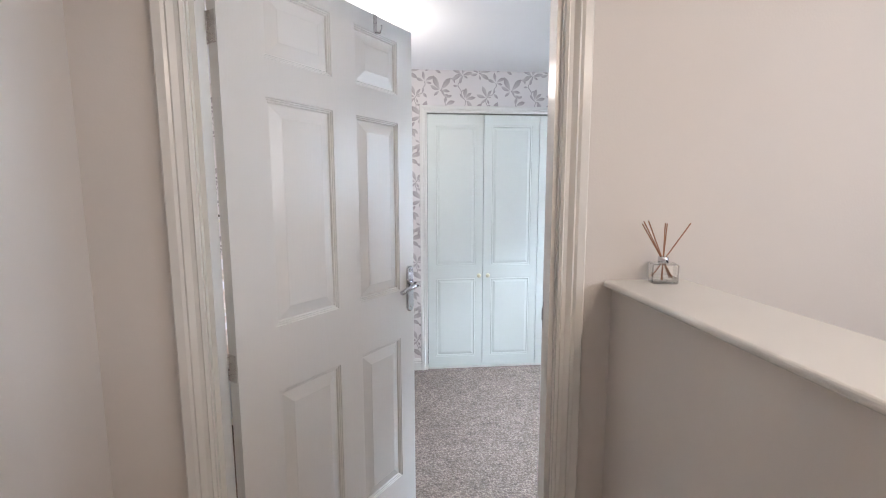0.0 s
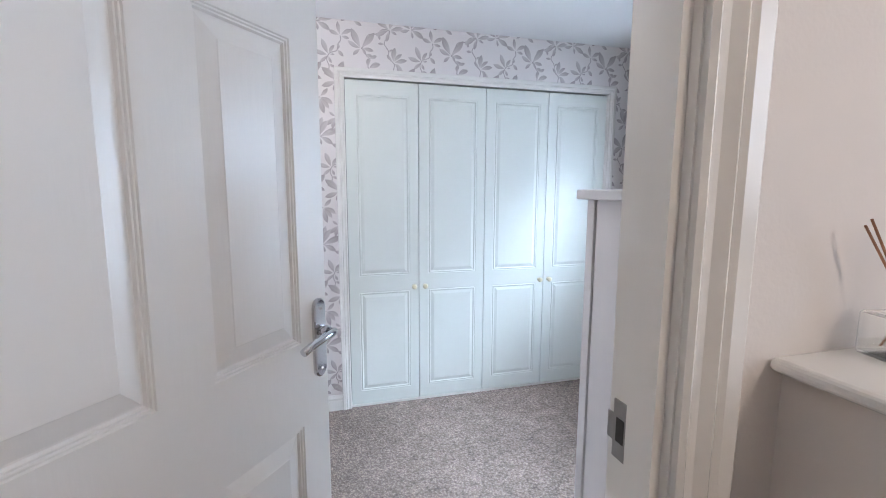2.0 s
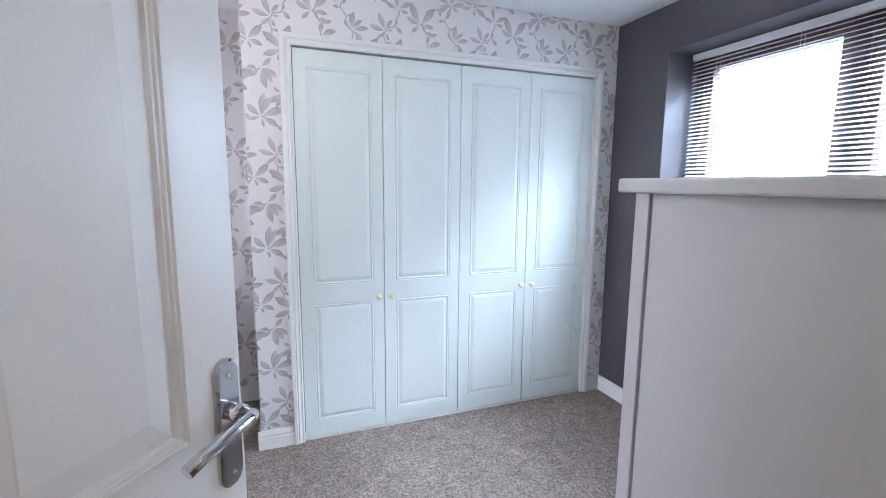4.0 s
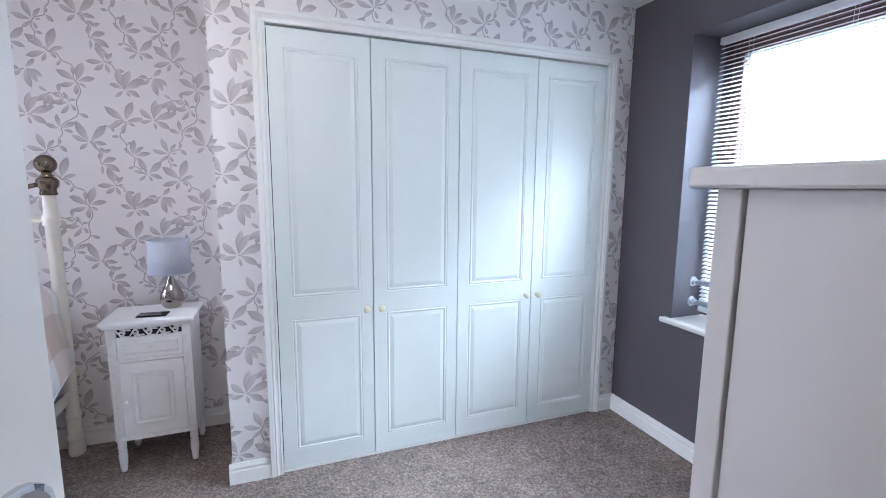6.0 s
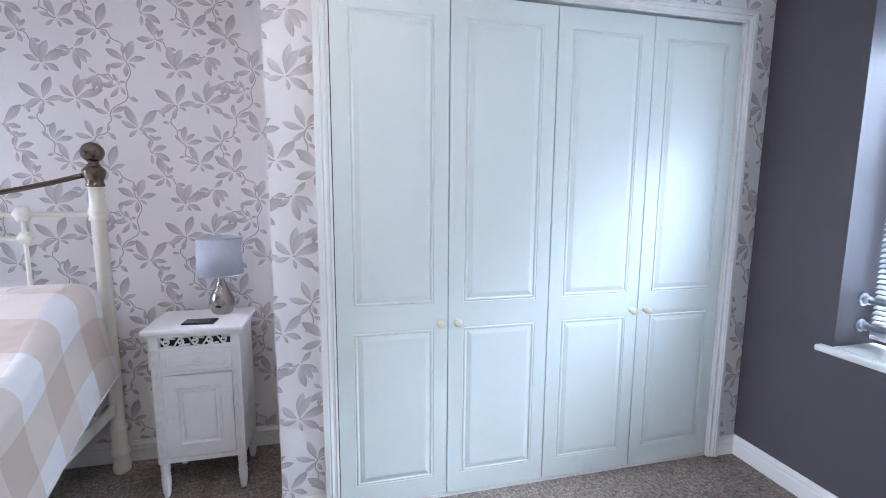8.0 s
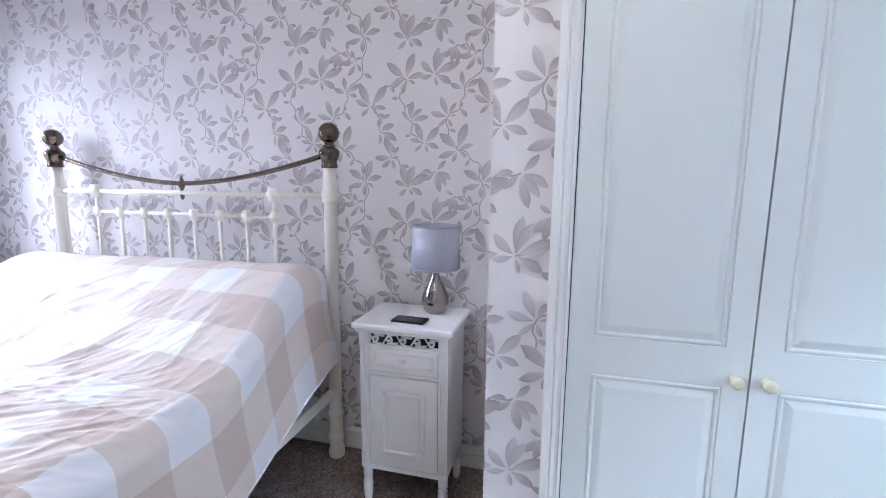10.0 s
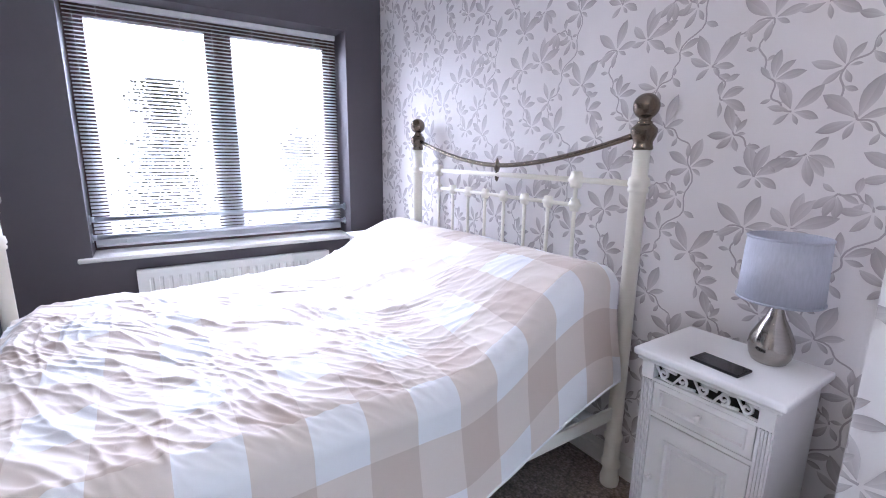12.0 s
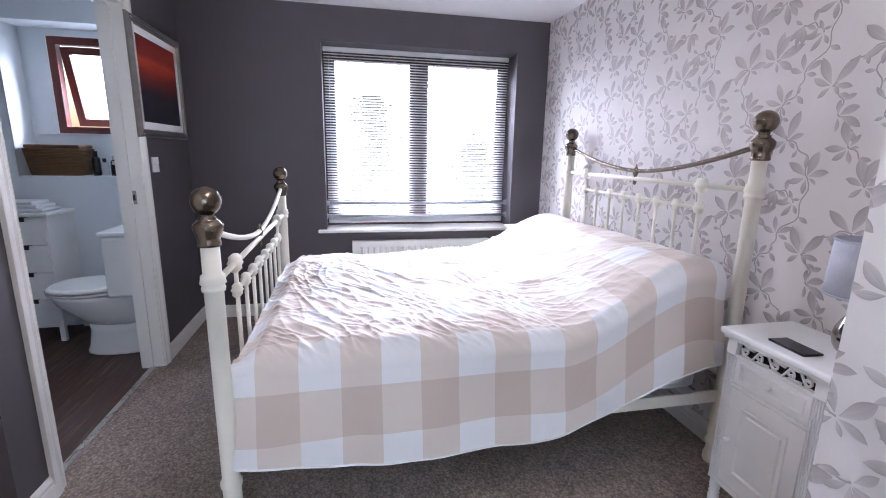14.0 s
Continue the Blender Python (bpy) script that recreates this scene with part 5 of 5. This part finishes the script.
for k in range(4):
    z = 0.12 + k * 0.18
    d = part("drawer_front", boxes((0.284, 0.017, z, 0.302, 0.343, z + 0.145), (0.284, 0.017, z + 0.145, 0.302, 0.12, z + 0.174), (0.284, 0.24, z + 0.145, 0.302, 0.343, z + 0.174)), M_NS, drawers)
    # dark block behind the cut-out, its colour standing for the shade inside
    part("finger_slot_shade", boxes((0.270, 0.118, z + 0.14, 0.283, 0.242, z + 0.176)), M_GAP_SHADE, d)

towel = thing("folded_towel", pose(-2.22, 0.605, 0.858), "folded white towel on the drawer unit", "towel")
bm = bmesh.new()
for k in range(3):
    t = soft_box(-0.10 + 0.008 * k, -0.15 + 0.012 * k, k * 0.022, 0.11 - 0.006 * k, 0.15 - 0.03 * k, k * 0.022 + 0.024, 0.010, 3)
    me = bpy.data.meshes.new("fold")
    t.to_mesh(me)
    t.free()
    bm.from_mesh(me)
    bpy.data.meshes.remove(me)
for v in bm.verts:
    v.co.z += 0.006 * noise.noise(v.co * 14)
part("folds", bm, M_TOWEL, towel)


def basket(m):
    th = thing("wicker_basket", m, "brown woven wicker basket with a lid on the shelf", "basket")
    bm = bmesh.new()
    n = 18
    for k in range(n):
        z = 0.004 + k * 0.0102
        o = 0.003 * (k % 2)
        w, d = 0.145 + 0.0012 * k, 0.075 + 0.001 * k
        tube([(d + o, -w, z), (d + o, w, z), (-d - o, w, z), (-d - o, -w, z), (d + o, -w, z)], 0.0060, 6, bm)
    part("weave", bm, M_WICKER, th)
    part("lid", soft_box(-0.090, -0.165, 0.184, 0.090, 0.165, 0.208, 0.008, 2), M_WICKER, th)
    part("lining", boxes((-0.07, -0.14, 0.002, 0.07, 0.14, 0.17)), M_WICKER, th)


basket(pose(-2.49, 0.70, 1.075))


def bottle(x, y, r, h, material, label, cap):
    th = thing("toiletry_bottle", pose(x, y, 1.075), label, "bottle", "toiletries")
    part("body", lathe([(r * 0.9, 0), (r, 0.004), (r, h * 0.68), (r * 0.85, h * 0.74), (r * 0.45, h * 0.78)], 18), material, th)
    part("cap", lathe([(r * 0.5, h * 0.78), (r * 0.5, h * 0.98), (r * 0.42, h)], 16), cap, th)


bottle(-2.46, 0.93, 0.024, 0.17, M_BLACK, "black toiletry bottle on the shelf", M_BLACK)
bottle(-2.45, 0.985, 0.022, 0.12, M_BOTTLE, "clear toiletry bottle on the shelf", M_BLACK)
bottle(-2.49, 1.03, 0.024, 0.14, M_BLACK, "dark toiletry bottle on the shelf", M_STEEL)
bottle(-2.43, 1.05, 0.020, 0.10, M_BOTTLE, "small clear toiletry bottle on the shelf", M_STEEL)

# shower screen edge at the side of the bathroom
shower = thing("shower_screen", pose(-1.85, 0.30, 0), "framed glass shower screen beside the drawer unit", "shower screen")
part("post", soft_box(-0.015, -0.015, 0, 0.015, 0.015, 1.90, 0.003), M_CHROME, shower)
part("top_bar", soft_box(-0.015, -0.80, 1.87, 0.015, -0.016, 1.90, 0.003), M_CHROME, shower)
part("pane", boxes((-0.003, -0.80, 0.02, 0.003, -0.016, 1.868)), M_GLASS, shower)


# ---- bathroom floor planks ----
def plank_material():
    m = bpy.data.materials.new("streaked_brown_plank")
    m.use_nodes = True
    nt = m.node_tree
    b = nt.nodes["Principled BSDF"]
    b.inputs["Roughness"].default_value = 0.38
    tc = nt.nodes.new("ShaderNodeTexCoord")
    info = nt.nodes.new("ShaderNodeObjectInfo")
    mp = nt.nodes.new("ShaderNodeMapping")
    mp.inputs["Scale"].default_value = (2.2, 46, 1)
    nt.links.new(tc.outputs["Object"], mp.inputs["Vector"])
    sh = nt.nodes.new("ShaderNodeVectorMath")
    sc = nt.nodes.new("ShaderNodeMath")
    sc.operation = "MULTIPLY"
    sc.inputs[1].default_value = 37.0
    nt.links.new(info.outputs["Random"], sc.inputs[0])
    nt.links.new(mp.outputs[0], sh.inputs[0])
    nt.links.new(sc.outputs[0], sh.inputs[1])
    nz = nt.nodes.new("ShaderNodeTexNoise")
    nz.inputs["Scale"].default_value, nz.inputs["Detail"].default_value = 1.6, 6
    nt.links.new(sh.outputs[0], nz.inputs["Vector"])
    rp = nt.nodes.new("ShaderNodeValToRGB")
    e = rp.color_ramp.elements
    e[0].position, e[0].color = 0.25, (0.020, 0.008, 0.006, 1)
    e[1].position, e[1].color = 0.80, (0.26, 0.15, 0.11, 1)
    e.new(0.52).color = (0.060, 0.024, 0.017, 1)
    e.new(0.63).color = (0.10, 0.045, 0.032, 1)
    nt.links.new(nz.outputs[0], rp.inputs[0])
    nt.links.new(rp.outputs[0], b.inputs["Base Color"])
    return m


M_STREAK = plank_material()
bath_floor = bpy.data.objects["bathroom_floor"]
pm = bpy.data.meshes.new("plank")
pb = soft_box(-0.45, -0.0482, -0.006, 0.45, 0.0482, 0.0, 0.0012, 1)
bmesh.ops.recalc_face_normals(pb, faces=pb.faces)
pb.to_mesh(pm)
pb.free()
pm.materials.append(M_STREAK)
for r in range(21):
    for c in range(3):
        y = ENS - 0.06 - 0.05 - r * 0.0975
        x = -1.93 + c * 0.9015 - (0.3 * (r % 3)) + 0.28
        if x - 0.45 < WEST - 0.6 or x + 0.45 > 0.3:
            continue
        pl = new("plank", pm)
        pl.location = (min(max(x, WEST + 0.456), -0.81), y, -0.002 - 0.0004 * (c % 2))
        pl.parent = bath_floor


# ---- outside the bed window ----
M_BARK = mat("bark", (0.16, 0.11, 0.08), 0.9, vary=0.3, scale=20, bump=0.6)
M_LEAF = mat("spring_leaf", (0.11, 0.10, 0.05), 0.7, vary=0.3, scale=3)
setting("ground", boxes((-60, -60, -2.75, 60, 60, -2.70)), mat("lawn", (0.07, 0.10, 0.04), 0.95, vary=0.4, scale=2), "grass outside the house, one floor below", "ground")


def tree(m, height, spread):
    """A slim young tree with an open crown."""
    th = thing("tree", m, "slim garden tree with a sparse crown beyond the window", "tree")
    rnd = random.Random(5)
    part("trunk", tube([(0.02 * math.sin(k), 0.02 * math.cos(1.7 * k), height * k / 8) for k in range(9)], 0.02, 8), M_BARK, th)
    tips = []
    for k in range(70):
        z = height * rnd.uniform(0.35, 0.97)
        a = rnd.uniform(0, 2 * math.pi)
        ln = spread * (1.08 - z / height) * rnd.uniform(0.7, 1.15)
        p = [Vector((0, 0, z))]
        for j in range(1, 6):
            p.append(p[0] + Vector((math.cos(a + 0.1 * j), math.sin(a + 0.1 * j), 0.55 + 0.05 * j)) * ln * j / 5)
        part("limb", tube(p, 0.008, 5), M_BARK, th)
        tips += [q for q in p[1:]]
    bm = bmesh.new()
    for q in tips:
        for k in range(16):
            c = q + Vector([rnd.gauss(0, 0.10) for _ in range(3)])
            r = pose(0, 0, 0, rnd.uniform(0, 360), rnd.uniform(0, 360), rnd.uniform(0, 360)).to_3x3()
            s = rnd.uniform(0.028, 0.048)
            bm.faces.new([bm.verts.new(c + r @ Vector(v) * s) for v in ((-1, 0, 0), (0, -0.45, 0.1), (1, 0, 0), (0, 0.45, 0.1))])
    tagged(part("crown", bm, M_LEAF, th), "sparse small leaves", "", "", "stuff")
    return th


tree(pose(-6.2, 3.05, -2.70), 4.9, 1.0)
tree(pose(-6.5, 4.85, -2.70, 0, 0, 70), 4.15, 1.25)
